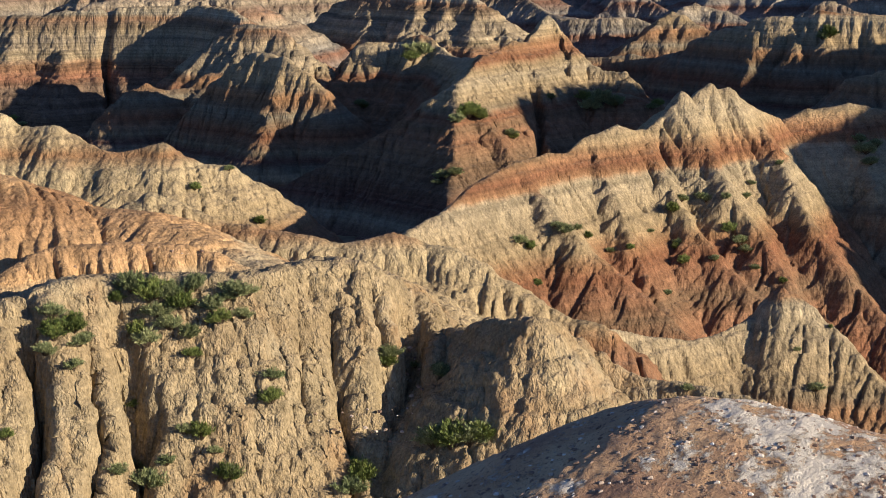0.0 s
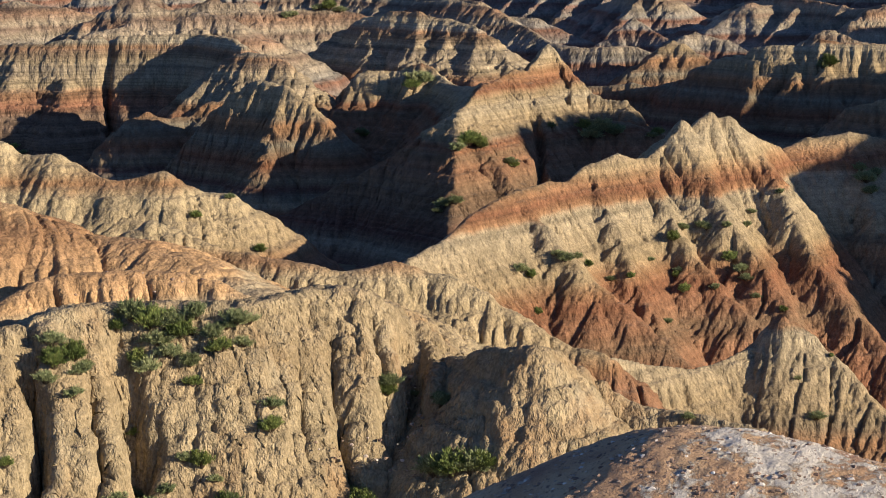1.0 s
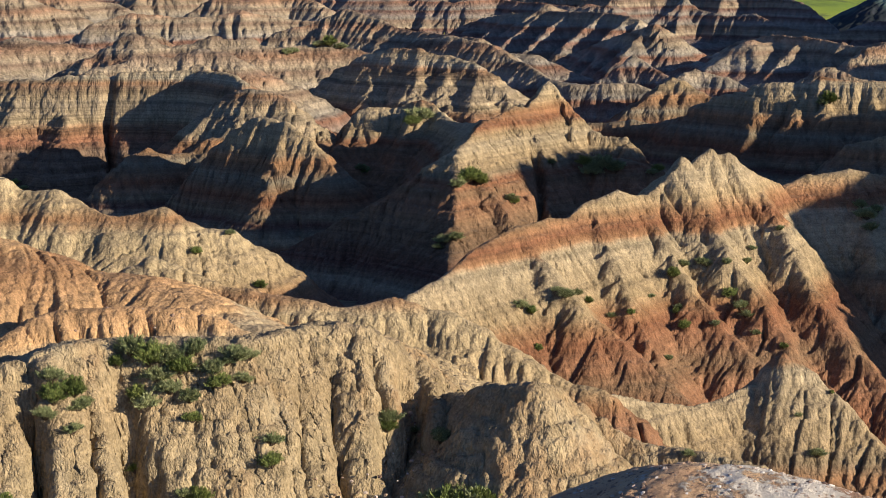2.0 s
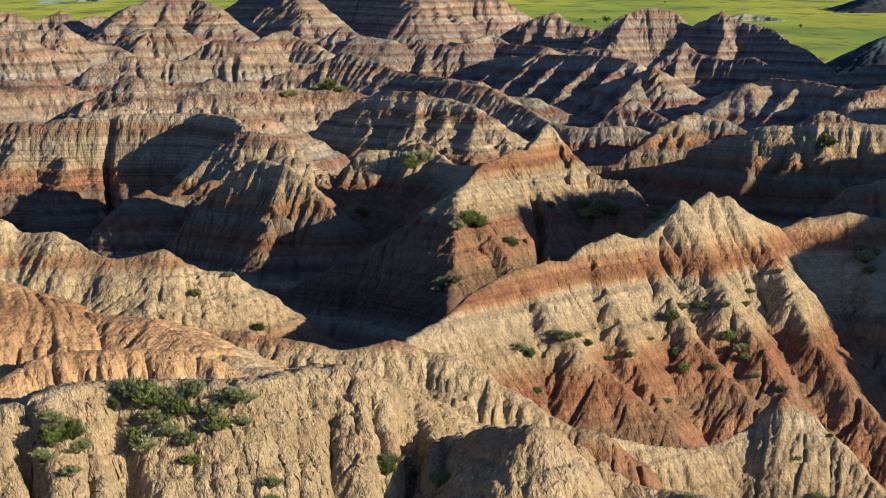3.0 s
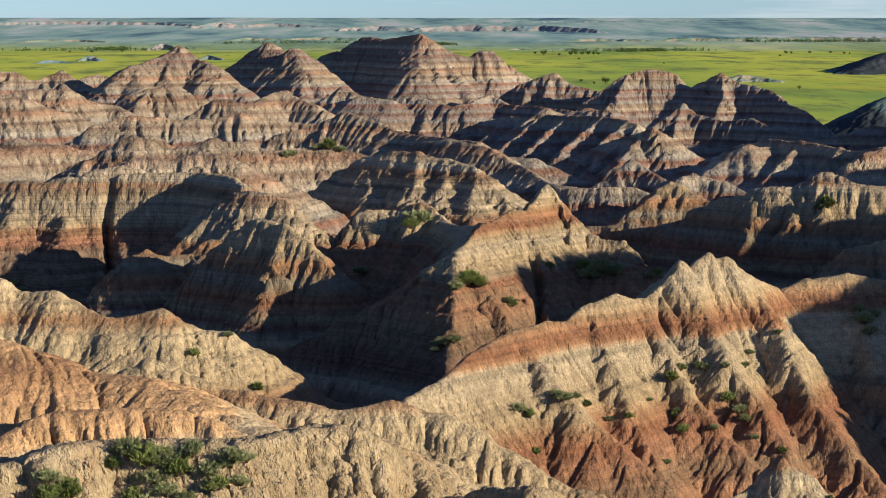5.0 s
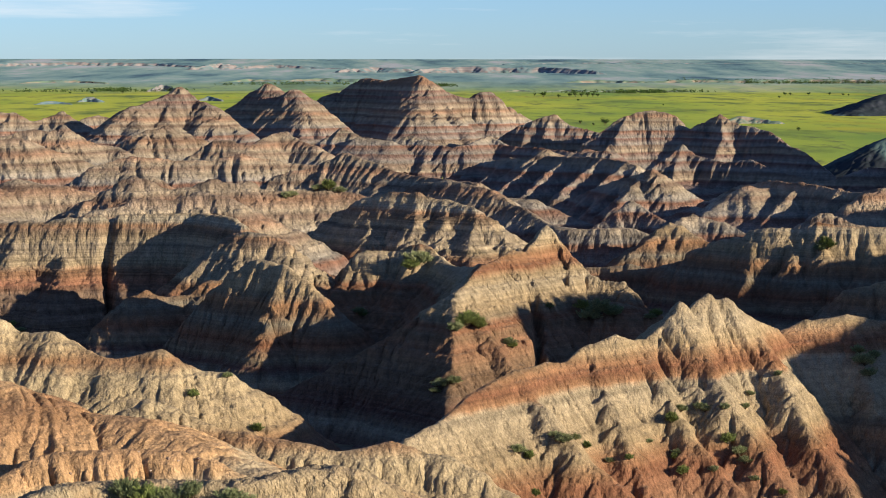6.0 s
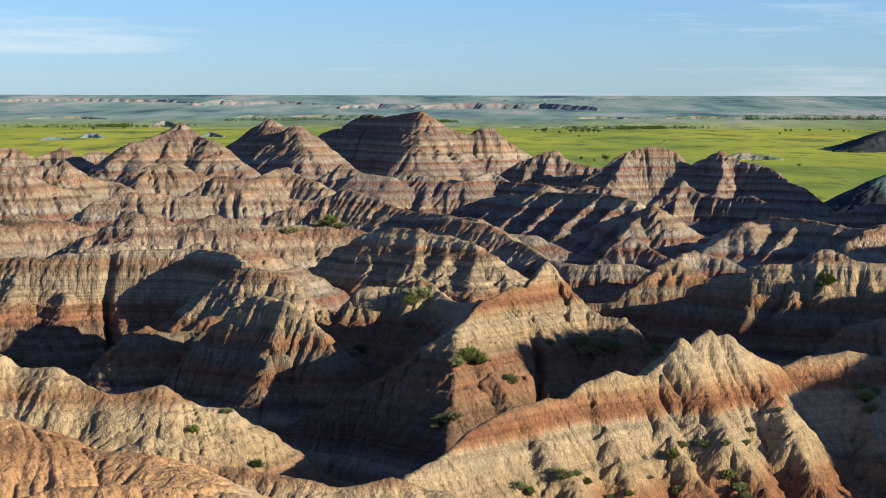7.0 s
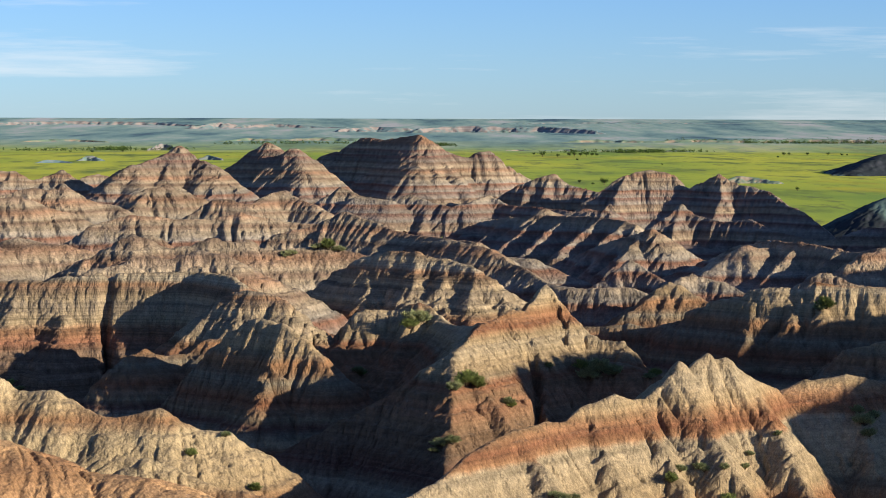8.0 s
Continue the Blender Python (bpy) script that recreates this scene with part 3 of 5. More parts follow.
# left ridge
ridge("clay_ridge", [(.85, [(-21.44,88.50,34.94), (-19.32,88.60,33.61), (-18.70,88.50,33.14), (-17.80,88.30,33.07), (-16.83,88.00,33.22), (-16.20,87.80,32.78), (-15.21,87.40,32.39), (-14.43,87.00,32.12), (-13.24,87.20,32.23), (-12.14,87.30,32.46), (-11.56,87.40,32.12), (-10.38,87.60,31.54), (-9.36,87.70,31.34), (-8.25,88.30,30.66), (-7.10,89.20,29.70), (-5.74,91.00,28.08)]),
       (1.0, [(-9.36,87.70,31.29), (-9.45,86.76,30.68), (-9.25,85.78,29.98), (-8.49,85.26,29.34)]),
       (0.9, [(-14.43,87.00,32.07), (-13.91,85.82,31.35), (-12.95,84.86,30.53)])],
      near=.85, far=.8, r=.3, foot=23, cell=.09, seed=163,
      label="sunlit tan and orange ridge sloping down to shade", category="ridge", material=MAT_PALE, rough=.022, size=.3, lump=.15, depth=.04, waves=(.9,.4), spur_r=.4, blend=.4, flutes=((1.0,.13),(.5,.11),(.26,.06)))
# right ridge
CREST = [(-1.36,78.00,30.34), (0.14,80.00,30.83), (1.12,82.00,31.29), (2.03,83.50,31.67), (2.90,85.00,31.86), (4.45,87.50,31.96), (5.37,88.50,31.85), (6.23,89.50,32.28), (7.78,90.80,32.68), (8.56,91.50,32.29), (9.22,92.00,32.25), (9.87,92.60,32.73), (10.55,93.00,33.35), (11.00,93.40,33.85), (11.37,93.60,33.38), (11.91,94.00,33.77), (12.48,94.40,34.14), (12.96,94.60,33.77), (13.38,94.80,33.88), (14.06,95.40,33.25), (15.09,96.30,32.62), (16.10,97.00,32.22)]
SPURS = [(1.15, [(3.02,85.10,31.79), (4.16,83.82,30.61), (5.36,82.30,29.21), (7.27,81.38,27.69), (8.69,80.46,26.47), (9.76,79.70,25.52)]),
         (1.15, [(6.50,89.80,32.31), (6.82,88.56,31.29), (7.27,87.26,30.12), (7.84,85.78,28.78), (8.58,84.04,27.16), (9.40,82.62,25.78)]),
         (1.15, [(8.90,91.80,32.20), (9.73,89.74,30.58), (10.67,87.86,29.00), (11.87,86.48,27.63), (12.96,85.40,26.48), (13.90,84.26,25.37)]),
         (1.15, [(11.96,94.00,33.72), (11.61,91.96,32.16), (12.50,89.76,30.30), (13.54,87.98,28.70), (14.84,85.84,26.74), (15.91,84.10,25.15)]),
         (1.15, [(14.06,95.40,33.20), (15.10,93.30,31.56), (15.74,91.28,30.04), (16.34,89.04,28.37), (17.60,86.88,26.56), (19.13,85.14,24.89)])]
ridge("clay_ridge", [(1.25, CREST)] + SPURS,
      near=1.25, far=.9, r=.18, foot=22, cell=.09, seed=170,
      label="long knobbly ridge banded tan and rust red with deep spurs", category="ridge", material=MAT_RIDGE, rough=.03, size=.4, lump=.2, waves=(1.1,.5), depth=.05, weave=.7, ledge=.03, spur_r=.3, blend=.3, flutes=((2.2,.3),(.95,.2),(.45,.12)))
# cone ridge
ridge("clay_ridge", [(1.3, [(6.06,146.30,31.17), (6.61,147.60,31.62), (7.16,149.00,32.29), (7.65,149.70,32.77), (8.15,149.60,32.28), (8.75,149.20,31.48), (9.56,148.80,30.57), (10.96,148.00,29.41), (11.76,147.60,28.96), (13.35,147.00,28.90), (14.28,146.00,27.99), (15.41,145.00,26.89), (16.27,144.00,26.25)]),
       (1.2, [(7.65,149.70,32.72), (7.11,147.78,31.28), (6.97,146.34,30.19)]),
       (1.1, [(9.56,148.80,30.52), (9.21,146.88,29.11), (8.96,145.48,28.04)]),
       (1.1, [(13.35,147.00,28.85), (13.81,145.30,27.67), (14.13,144.36,26.97)])],
      near=1.3, far=2.2, r=.2, foot=19, cell=.105, seed=177,
      label="pointed clay ridge with a tan peak and red flanks", category="ridge", material=MAT_CONE, lump=.35, crown=.2, depth=.05, rough=.04, size=.5, spur_r=.35, blend=.35, waves=(1.6,.7), ledge=.06, flutes=((2.4,.42),(1.1,.24),(.5,.11)))
# front cone
CREST = [(6.06,146.30,31.17), (5.08,145.00,31.33), (4.25,144.00,31.10), (3.42,142.60,30.76), (2.80,141.60,30.62), (2.10,139.60,30.20), (1.39,137.60,29.67), (0.92,136.30,29.28)]
SPURS = [(0.95, [(0.92,136.30,29.23), (-0.52,136.28,28.52), (-2.98,136.26,26.80), (-5.26,136.24,25.57), (-8.30,136.22,23.73), (-10.78,136.20,22.50)]),
         (0.95, [(0.92,136.30,29.23), (0.87,133.00,27.24), (0.78,129.62,25.14), (0.41,125.52,22.59)]),
         (1.05, [(1.27,137.30,29.50), (2.68,134.58,27.41), (4.23,132.40,25.55), (5.71,130.58,23.91), (6.56,129.08,22.70)]),
         (1.15, [(5.08,145.00,31.28), (5.53,142.82,29.54), (6.01,140.70,27.80), (6.39,138.62,26.12), (6.24,136.78,24.64)]),
         (1.15, [(2.80,141.60,30.57), (3.74,139.38,28.74), (4.83,137.02,26.71), (5.51,134.84,24.92)])]
ridge("clay_ridge", [(1.3, CREST)] + SPURS,
      near=1.3, far=.95, r=.25, foot=19, cell=.1, seed=184,
      label="broad cone of banded clay with fluted red-brown flanks", category="ridge", gullies=((6.24, 143.50, 6.91, 135.00, 0.4, 1.2),), material=MAT_CONE, lump=.35, crown=.2, depth=.05, rough=.04, size=.5, spur_r=.35, blend=.35, waves=(1.6,.7), ledge=.06, flutes=((2.4,.42),(1.1,.24),(.5,.11)))
# west cone
CREST = [(3.46,142.60,30.72), (2.53,149.00,29.78), (1.33,154.00,29.31), (0.70,157.00,29.22), (-0.17,159.00,29.73), (-0.84,160.00,30.21), (-1.51,160.30,30.45), (-2.63,160.60,30.06), (-3.98,161.00,29.75), (-5.77,161.00,29.84), (-6.44,161.00,29.66), (-7.00,160.50,29.03), (-7.38,159.00,28.11)]
SPURS = [(0.95, [(-2.09,160.50,30.20), (-2.92,156.94,27.99), (-3.88,153.50,25.78), (-6.04,150.84,23.66), (-7.84,149.16,22.13)]),
         (1.15, [(0.14,158.50,29.51), (-0.29,156.28,27.63), (-0.89,154.34,25.90)]),
         (1.05, [(-6.13,161.00,29.70), (-6.61,158.58,27.89), (-7.24,156.00,25.90), (-8.00,153.88,24.22), (-9.23,151.48,22.20)]),
         (0.85, [(-7.34,159.00,28.15), (-9.09,156.34,26.29), (-10.65,153.70,24.45), (-12.57,151.02,22.47)])]
ridge("clay_ridge", [(1.4, CREST)] + SPURS,
      near=1.4, far=.85, r=.25, foot=19, cell=.105, seed=191,
      label="red-capped clay cones joined by a low saddle", category="ridge", material=MAT_CONE, lump=.35, crown=.2, depth=.05, rough=.04, size=.5, spur_r=.35, blend=.35, waves=(1.6,.7), ledge=.06, flutes=((2.4,.42),(1.1,.24),(.5,.11)))
# left cone
ridge("clay_knoll", [(1.4, [(-16.51,148.00,28.35), (-15.39,148.00,29.34), (-14.34,147.80,30.07), (-13.29,147.50,30.47), (-12.42,147.00,30.40), (-11.97,146.40,30.05), (-11.32,146.00,30.18), (-10.47,145.40,29.83), (-9.32,144.50,29.04), (-7.91,143.00,27.49)]),
       (1.2, [(-11.32,146.00,30.13), (-11.83,144.14,28.35), (-12.09,142.40,26.67)])],
      near=1.4, far=.9, r=.25, foot=19, cell=.11, seed=198,
      label="eroded knoll of banded tan and rust-red clay", category="hill", material=MAT_CLAY, lump=.35, crown=.2, depth=.05, rough=.04, size=.5, spur_r=.35, blend=.35, waves=(1.6,.7), ledge=.06, flutes=((2.4,.42),(1.1,.24),(.5,.11)))
# knob ridge
ridge("clay_knoll", [(1, [(-24.92,152.00,25.71), (-24.07,152.00,26.52), (-23.21,152.50,27.23), (-22.30,153.00,27.56), (-21.46,153.00,27.18), (-20.66,153.40,26.96), (-19.24,154.00,27.07), (-18.22,154.50,27.70), (-17.42,155.00,28.08), (-16.51,155.00,28.17), (-15.88,154.70,27.47), (-14.86,154.30,25.66)]),
       (1.0, [(-17.42,155.00,28.03), (-18.26,153.00,26.67), (-19.15,149.82,24.53)])],
      near=1, far=.8, r=.3, foot=19, cell=.13, seed=205,
      label="eroded knoll of banded tan and rust-red clay", category="hill", material=MAT_CLAY, lump=.35, crown=.2, depth=.05, rough=.04, size=.5, spur_r=.35, blend=.35, waves=(1.6,.7), ledge=.06, flutes=((2.4,.42),(1.1,.24),(.5,.11)))
# left cliff
ridge("clay_bluff", [(2.0, [(-42.48,176.00,30.74), (-37.99,175.60,30.69), (-34.99,175.20,30.83), (-31.58,175.20,31.08), (-28.21,175.40,31.32), (-23.31,175.20,31.44), (-20.80,174.60,31.49), (-18.91,172.80,31.54), (-17.38,170.50,31.44), (-16.24,168.50,31.04)]),
       (2.0, [(-32.07,175.20,30.93), (-32.08,174.70,29.90), (-32.09,173.86,28.03)]),
       (2.0, [(-24.77,175.20,31.34), (-25.08,174.62,29.92), (-25.32,173.80,28.05)]),
       (1.0, [(-31.72,172.60,28.11), (-31.67,170.22,26.48), (-32.58,167.44,24.44)]),
       (1.0, [(-36.00,175.40,30.76), (-36.45,172.76,28.13), (-37.39,170.32,25.51)])],
      near=2.0, far=.8, r=.5, foot=18, cell=.15, seed=212,
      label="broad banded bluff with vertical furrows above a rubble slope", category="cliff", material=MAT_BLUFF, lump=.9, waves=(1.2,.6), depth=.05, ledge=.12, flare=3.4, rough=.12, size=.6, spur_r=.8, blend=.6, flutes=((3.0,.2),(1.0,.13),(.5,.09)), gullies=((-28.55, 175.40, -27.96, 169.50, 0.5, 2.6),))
# right wall
ridge("clay_knoll", [(1.3, [(12.86,184.00,26.28), (14.61,183.50,26.34), (16.86,183.00,26.50), (18.85,182.50,26.30), (20.70,181.00,26.86), (21.71,179.00,27.66), (22.42,178.00,28.41), (23.84,177.50,28.95), (24.65,177.00,29.25)]),
       (1.5, [(22.57,178.00,28.36), (22.65,176.52,26.92), (22.78,174.76,25.15), (22.87,173.46,23.84)]),
       (1.3, [(18.85,182.50,26.25), (18.95,180.98,24.93), (18.57,179.54,23.59)])],
      near=1.3, far=.5, r=.6, foot=18, cell=.15, seed=219,
      label="eroded knoll of banded tan and rust-red clay", category="hill", material=MAT_CLAY, lump=.35, crown=.2, depth=.05, rough=.04, size=.5, spur_r=.35, blend=.35, waves=(1.6,.7), ledge=.06, flutes=((2.4,.42),(1.1,.24),(.5,.11)))
# right knob
ridge("clay_knoll", [(1.1, [(16.45,190.00,25.79), (18.11,191.00,27.02), (19.80,192.00,28.11), (20.97,193.00,28.99), (21.82,193.50,29.49), (22.58,193.00,29.21), (23.32,192.50,28.72), (24.61,192.00,28.12), (25.97,191.00,27.57)]),
       (1.1, [(21.82,193.50,29.44), (21.34,191.42,27.79), (20.58,189.16,25.88)]),
       (1.1, [(18.40,191.20,27.17), (17.59,189.86,25.96), (17.15,188.90,25.11)])],
      near=1.1, far=.7, r=.4, foot=19, cell=.17, seed=226,
      label="eroded knoll of banded tan and rust-red clay", category="hill", material=MAT_CLAY, lump=.35, crown=.2, depth=.05, rough=.04, size=.5, spur_r=.35, blend=.35, waves=(1.6,.7), ledge=.06, flutes=((2.4,.42),(1.1,.24),(.5,.11)))
# corner hill
ridge("clay_knoll", [(1.1, [(27.28,148.00,26.26), (28.71,148.00,27.34), (29.85,147.60,28.38), (30.79,147.20,28.63), (32.23,146.70,28.94), (35.00,146.00,29.27)]),
       (1.1, [(30.79,147.20,28.58), (30.08,145.64,27.26), (28.92,143.74,25.47)])],
      near=1.1, far=.7, r=.4, foot=18, cell=.14, seed=233,
      label="eroded knoll of banded tan and rust-red clay", category="hill", material=MAT_CLAY, lump=.35, crown=.2, depth=.05, rough=.04, size=.5, spur_r=.35, blend=.35, waves=(1.6,.7), ledge=.06, flutes=((2.4,.42),(1.1,.24),(.5,.11)))
# mid spine
ridge("clay_knoll", [(1.3, [(-17.48,203.50,24.85), (-14.82,202.00,26.75), (-12.17,200.00,28.61), (-9.82,197.50,30.20), (-7.53,195.00,31.58), (-4.79,193.50,32.28), (-2.09,192.00,32.28), (0.57,190.50,31.91), (2.41,189.00,31.49), (3.44,188.00,31.04), (4.72,187.00,29.97), (6.24,185.50,28.55), (7.65,184.50,27.71)]),
       (1.0, [(3.44,188.00,30.99), (3.04,185.40,29.07), (2.69,182.38,26.78)]),
       (1.0, [(-2.09,192.00,32.23), (-2.31,188.52,29.84), (-1.74,184.60,27.06)]),
       (0.95, [(-6.98,194.70,31.66), (-6.58,190.98,29.09), (-7.49,187.06,26.29)]),
       (1.0, [(-9.82,197.50,30.15), (-11.16,193.98,27.75), (-12.40,190.56,25.39)]),
       (1.0, [(0.57,190.50,31.86), (0.31,187.32,29.68), (0.57,184.70,27.83)])],
      near=1.3, far=.6, r=.4, foot=20, cell=.16, seed=240,
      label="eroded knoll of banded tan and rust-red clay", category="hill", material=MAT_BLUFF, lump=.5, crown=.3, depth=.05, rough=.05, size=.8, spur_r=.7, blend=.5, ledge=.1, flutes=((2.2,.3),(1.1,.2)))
# rear spine
ridge("clay_knoll", [(0.95, [(-2.39,224.99,31.39), (1.26,222.0,31.83), (5.38,217.93,31.01), (8.19,213.84,29.65), (10.33,209.75,28.52), (12.92,205.59,28.12), (15.56,203.41,27.09)])],
      near=.95, far=.6, r=.8, foot=21, cell=.22, seed=247,
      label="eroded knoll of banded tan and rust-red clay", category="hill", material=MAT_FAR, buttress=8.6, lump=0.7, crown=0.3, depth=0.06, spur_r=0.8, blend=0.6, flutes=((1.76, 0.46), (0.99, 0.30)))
# bench ridge
ridge("clay_knoll", [(1.2, [(-32.95,180.00,30.60), (-31.53,180.50,31.11), (-30.51,181.00,31.48), (-28.44,181.60,31.84), (-27.29,182.40,32.40), (-26.06,182.60,32.49), (-24.29,182.60,32.14), (-23.07,183.00,32.62), (-21.84,183.40,32.96), (-20.06,183.40,32.76), (-18.50,183.00,32.18), (-17.41,182.80,31.28)]),
       (1.2, [(-21.84,183.40,32.91), (-21.61,182.28,31.81), (-21.36,181.38,30.87)])],
      near=1.2, far=.4, r=.5, foot=22, cell=.18, seed=254,
      label="long pale bench of clay above a red bed", category="ridge", material=MAT_FAR, lump=.5, crown=.3, depth=.05, rough=.05, size=.8, spur_r=.7, blend=.5, ledge=.1, flutes=((2.2,.3),(1.1,.2)))
# knuckle hill
ridge("clay_knoll", [(0.95, [(-50.22,220.35,30.54), (-44.67,222.56,31.07), (-41.35,224.22,30.86), (-38.57,225.73,30.15), (-35.73,227.21,30.93), (-32.85,228.65,31.97), (-30.42,228.99,30.33), (-27.98,229.3,28.95)]),
       (0.9, [(-41.35,224.22,30.86), (-40.31,221.71,28.96), (-39.75,220.22,27.87)]),
       (0.9, [(-45.26,225.5,30.89), (-45.16,221.83,28.34), (-46.11,220.55,27.23)])],
      near=.95, far=.6, r=.8, foot=22, cell=.22, seed=261,
      label="eroded knoll of banded tan and rust-red clay", category="hill", material=MAT_FAR, lump=0.7, crown=0.3, depth=0.06, spur_r=0.8, blend=0.6, flutes=((1.76, 0.46), (0.99, 0.30)))
# pyramid ridge
ridge("clay_knoll", [(0.95, [(-21.37,263.13,29.97), (-17.11,263.45,30.9), (-14.25,263.61,32.11), (-12.33,263.71,33.04), (-9.89,261.81,32.21), (-7.0,259.91,31.39), (-3.42,255.98,30.21), (0.06,250.0,30.02), (4.7,243.95,30.0)]),
       (0.8, [(-9.18,261.84,32.0), (-7.67,258.69,29.91), (-8.27,255.56,28.0)])],
      near=.95, far=.6, r=.8, foot=22, cell=.25, seed=268,
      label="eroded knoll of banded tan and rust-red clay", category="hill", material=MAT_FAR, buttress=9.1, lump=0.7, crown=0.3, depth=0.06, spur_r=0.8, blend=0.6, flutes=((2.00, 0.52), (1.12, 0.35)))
# tan swell
ridge("clay_knoll", [(0.95, [(-70.57,310.07,32.65), (-64.33,312.45,32.83), (-61.28,314.08,31.67), (-57.53,316.82,30.18), (-53.53,318.53,28.21), (-49.48,320.2,26.22)])],
      near=.95, far=.6, r=.8, foot=22, cell=.3, seed=275,
      label="eroded knoll of banded tan and rust-red clay", category="hill", material=MAT_FAR, lump=0.7, crown=0.3, depth=0.06, spur_r=0.8, blend=0.6, flutes=((2.40, 0.63), (1.35, 0.41)))
# twin cones
ridge("clay_knoll", [(0.95, [(-77.67,341.27,31.59), (-72.56,343.42,32.46), (-68.73,345.23,33.34), (-66.48,345.67,32.77), (-64.38,347.08,33.94), (-61.38,348.64,31.92), (-56.04,350.55,29.01)])],
      near=.95, far=.7, r=.8, foot=22, cell=.33, seed=282,
      label="eroded knoll of banded tan and rust-red clay", category="hill", material=MAT_FAR, buttress=10.2, lump=0.7, crown=0.3, depth=0.06, spur_r=0.8, blend=0.6, flutes=((2.64, 0.69), (1.49, 0.45)))
# band knoll
ridge("clay_knoll", [(0.95, [(-57.78,361.41,28.51), (-54.55,362.92,31.41), (-52.28,364.27,32.35), (-48.53,365.79,32.7), (-45.24,367.22,31.47), (-42.42,368.57,30.23), (-38.08,370.05,28.87)])],
      near=.95, far=.7, r=.8, foot=22, cell=.35, seed=289,
      label="eroded knoll of banded tan and rust-red clay", category="hill", material=MAT_FAR, buttress=10.4, lump=0.7, crown=0.3, depth=0.06, spur_r=0.8, blend=0.6, flutes=((2.80, 0.73), (1.57, 0.48)))
# small cones
ridge("clay_knoll", [(0.95, [(-41.75,342.47,29.13), (-38.18,343.89,31.22), (-35.41,344.18,31.4), (-32.45,342.47,30.36), (-29.09,346.78,32.07), (-26.44,349.0,32.65), (-23.48,347.21,31.31), (-20.49,344.39,30.31)])],
      near=.95, far=.7, r=.8, foot=23, cell=.33, seed=296,
      label="eroded knoll of banded tan and rust-red clay", category="hill", material=MAT_FAR, buttress=10.1, lump=0.7, crown=0.3, depth=0.06, spur_r=0.8, blend=0.6, flutes=((2.64, 0.69), (1.49, 0.45)))
# low swells
ridge("clay_knoll", [(0.95, [(-50.5,295.72,29.25), (-45.16,297.59,30.78), (-38.82,298.49,30.11), (-34.14,300.06,30.04), (-29.4,301.57,31.04), (-26.97,301.8,30.22), (-21.34,303.25,29.58), (-17.24,303.51,29.09)])],
      near=.95, far=.6, r=.8, foot=23, cell=.3, seed=303,
      label="eroded knoll of banded tan and rust-red clay", category="hill", material=MAT_FAR, lump=0.7, crown=0.3, depth=0.06, spur_r=0.8, blend=0.6, flutes=((2.40, 0.63), (1.35, 0.41)))
# hill west
ridge("clay_knoll", [(1.5, [(-80.76,473.16,25.58), (-77.15,478.83,29.91), (-74.07,484.37,33.42), (-69.62,490.08,35.15), (-66.11,493.59,36.43), (-63.06,496.01,38.27), (-59.53,494.43,35.09), (-55.63,491.86,33.82), (-50.79,487.36,29.05), (-47.14,483.71,26.55)]),
       (0.91, [(-72.55,485.61,33.92), (-70.79,477.02,28.69), (-73.04,468.8,23.62)]),
       (1.12, [(-65.45,493.68,36.69), (-65.06,485.54,31.04), (-66.08,478.42,26.06)]),
       (0.98, [(-57.32,492.68,34.33), (-55.16,487.58,31.01), (-53.34,480.48,26.66)])],
      near=.8, far=.8, r=3.5, foot=18, cell=.43, seed=310,
      label="eroded knoll of banded tan and rust-red clay", category="hill", material=MAT_FAR, lump=0.7, crown=0.3, depth=0.06, spur_r=0.8, blend=0.6, flutes=((3.44, 0.90), (1.94, 0.58)))
# hill middle
ridge("clay_knoll", [(1.7, [(-62.65,564.53,27.28), (-57.5,559.25,31.7), (-50.77,552.17,36.06), (-46.65,547.72,38.37), (-42.59,543.13,35.35), (-38.59,538.62,37.04), (-34.33,540.41,34.69), (-30.04,542.17,30.99)]),
       (0.91, [(-38.16,538.75,36.89), (-35.1,529.85,31.3), (-35.85,519.67,25.22)]),
       (1.19, [(-36.74,539.35,36.01), (-32.89,533.61,31.21), (-31.28,525.87,25.71)]),
       (0.84, [(-50.77,552.17,35.77), (-52.27,544.17,30.89), (-55.31,537.79,26.67)])],
      near=1.7, far=.8, r=3, foot=18, cell=.46, seed=317,
      label="eroded knoll of banded tan and rust-red clay", category="hill", material=MAT_FAR, lump=0.7, crown=0.3, depth=0.06, spur_r=0.8, blend=0.6, flutes=((3.68, 0.96), (2.07, 0.61)))
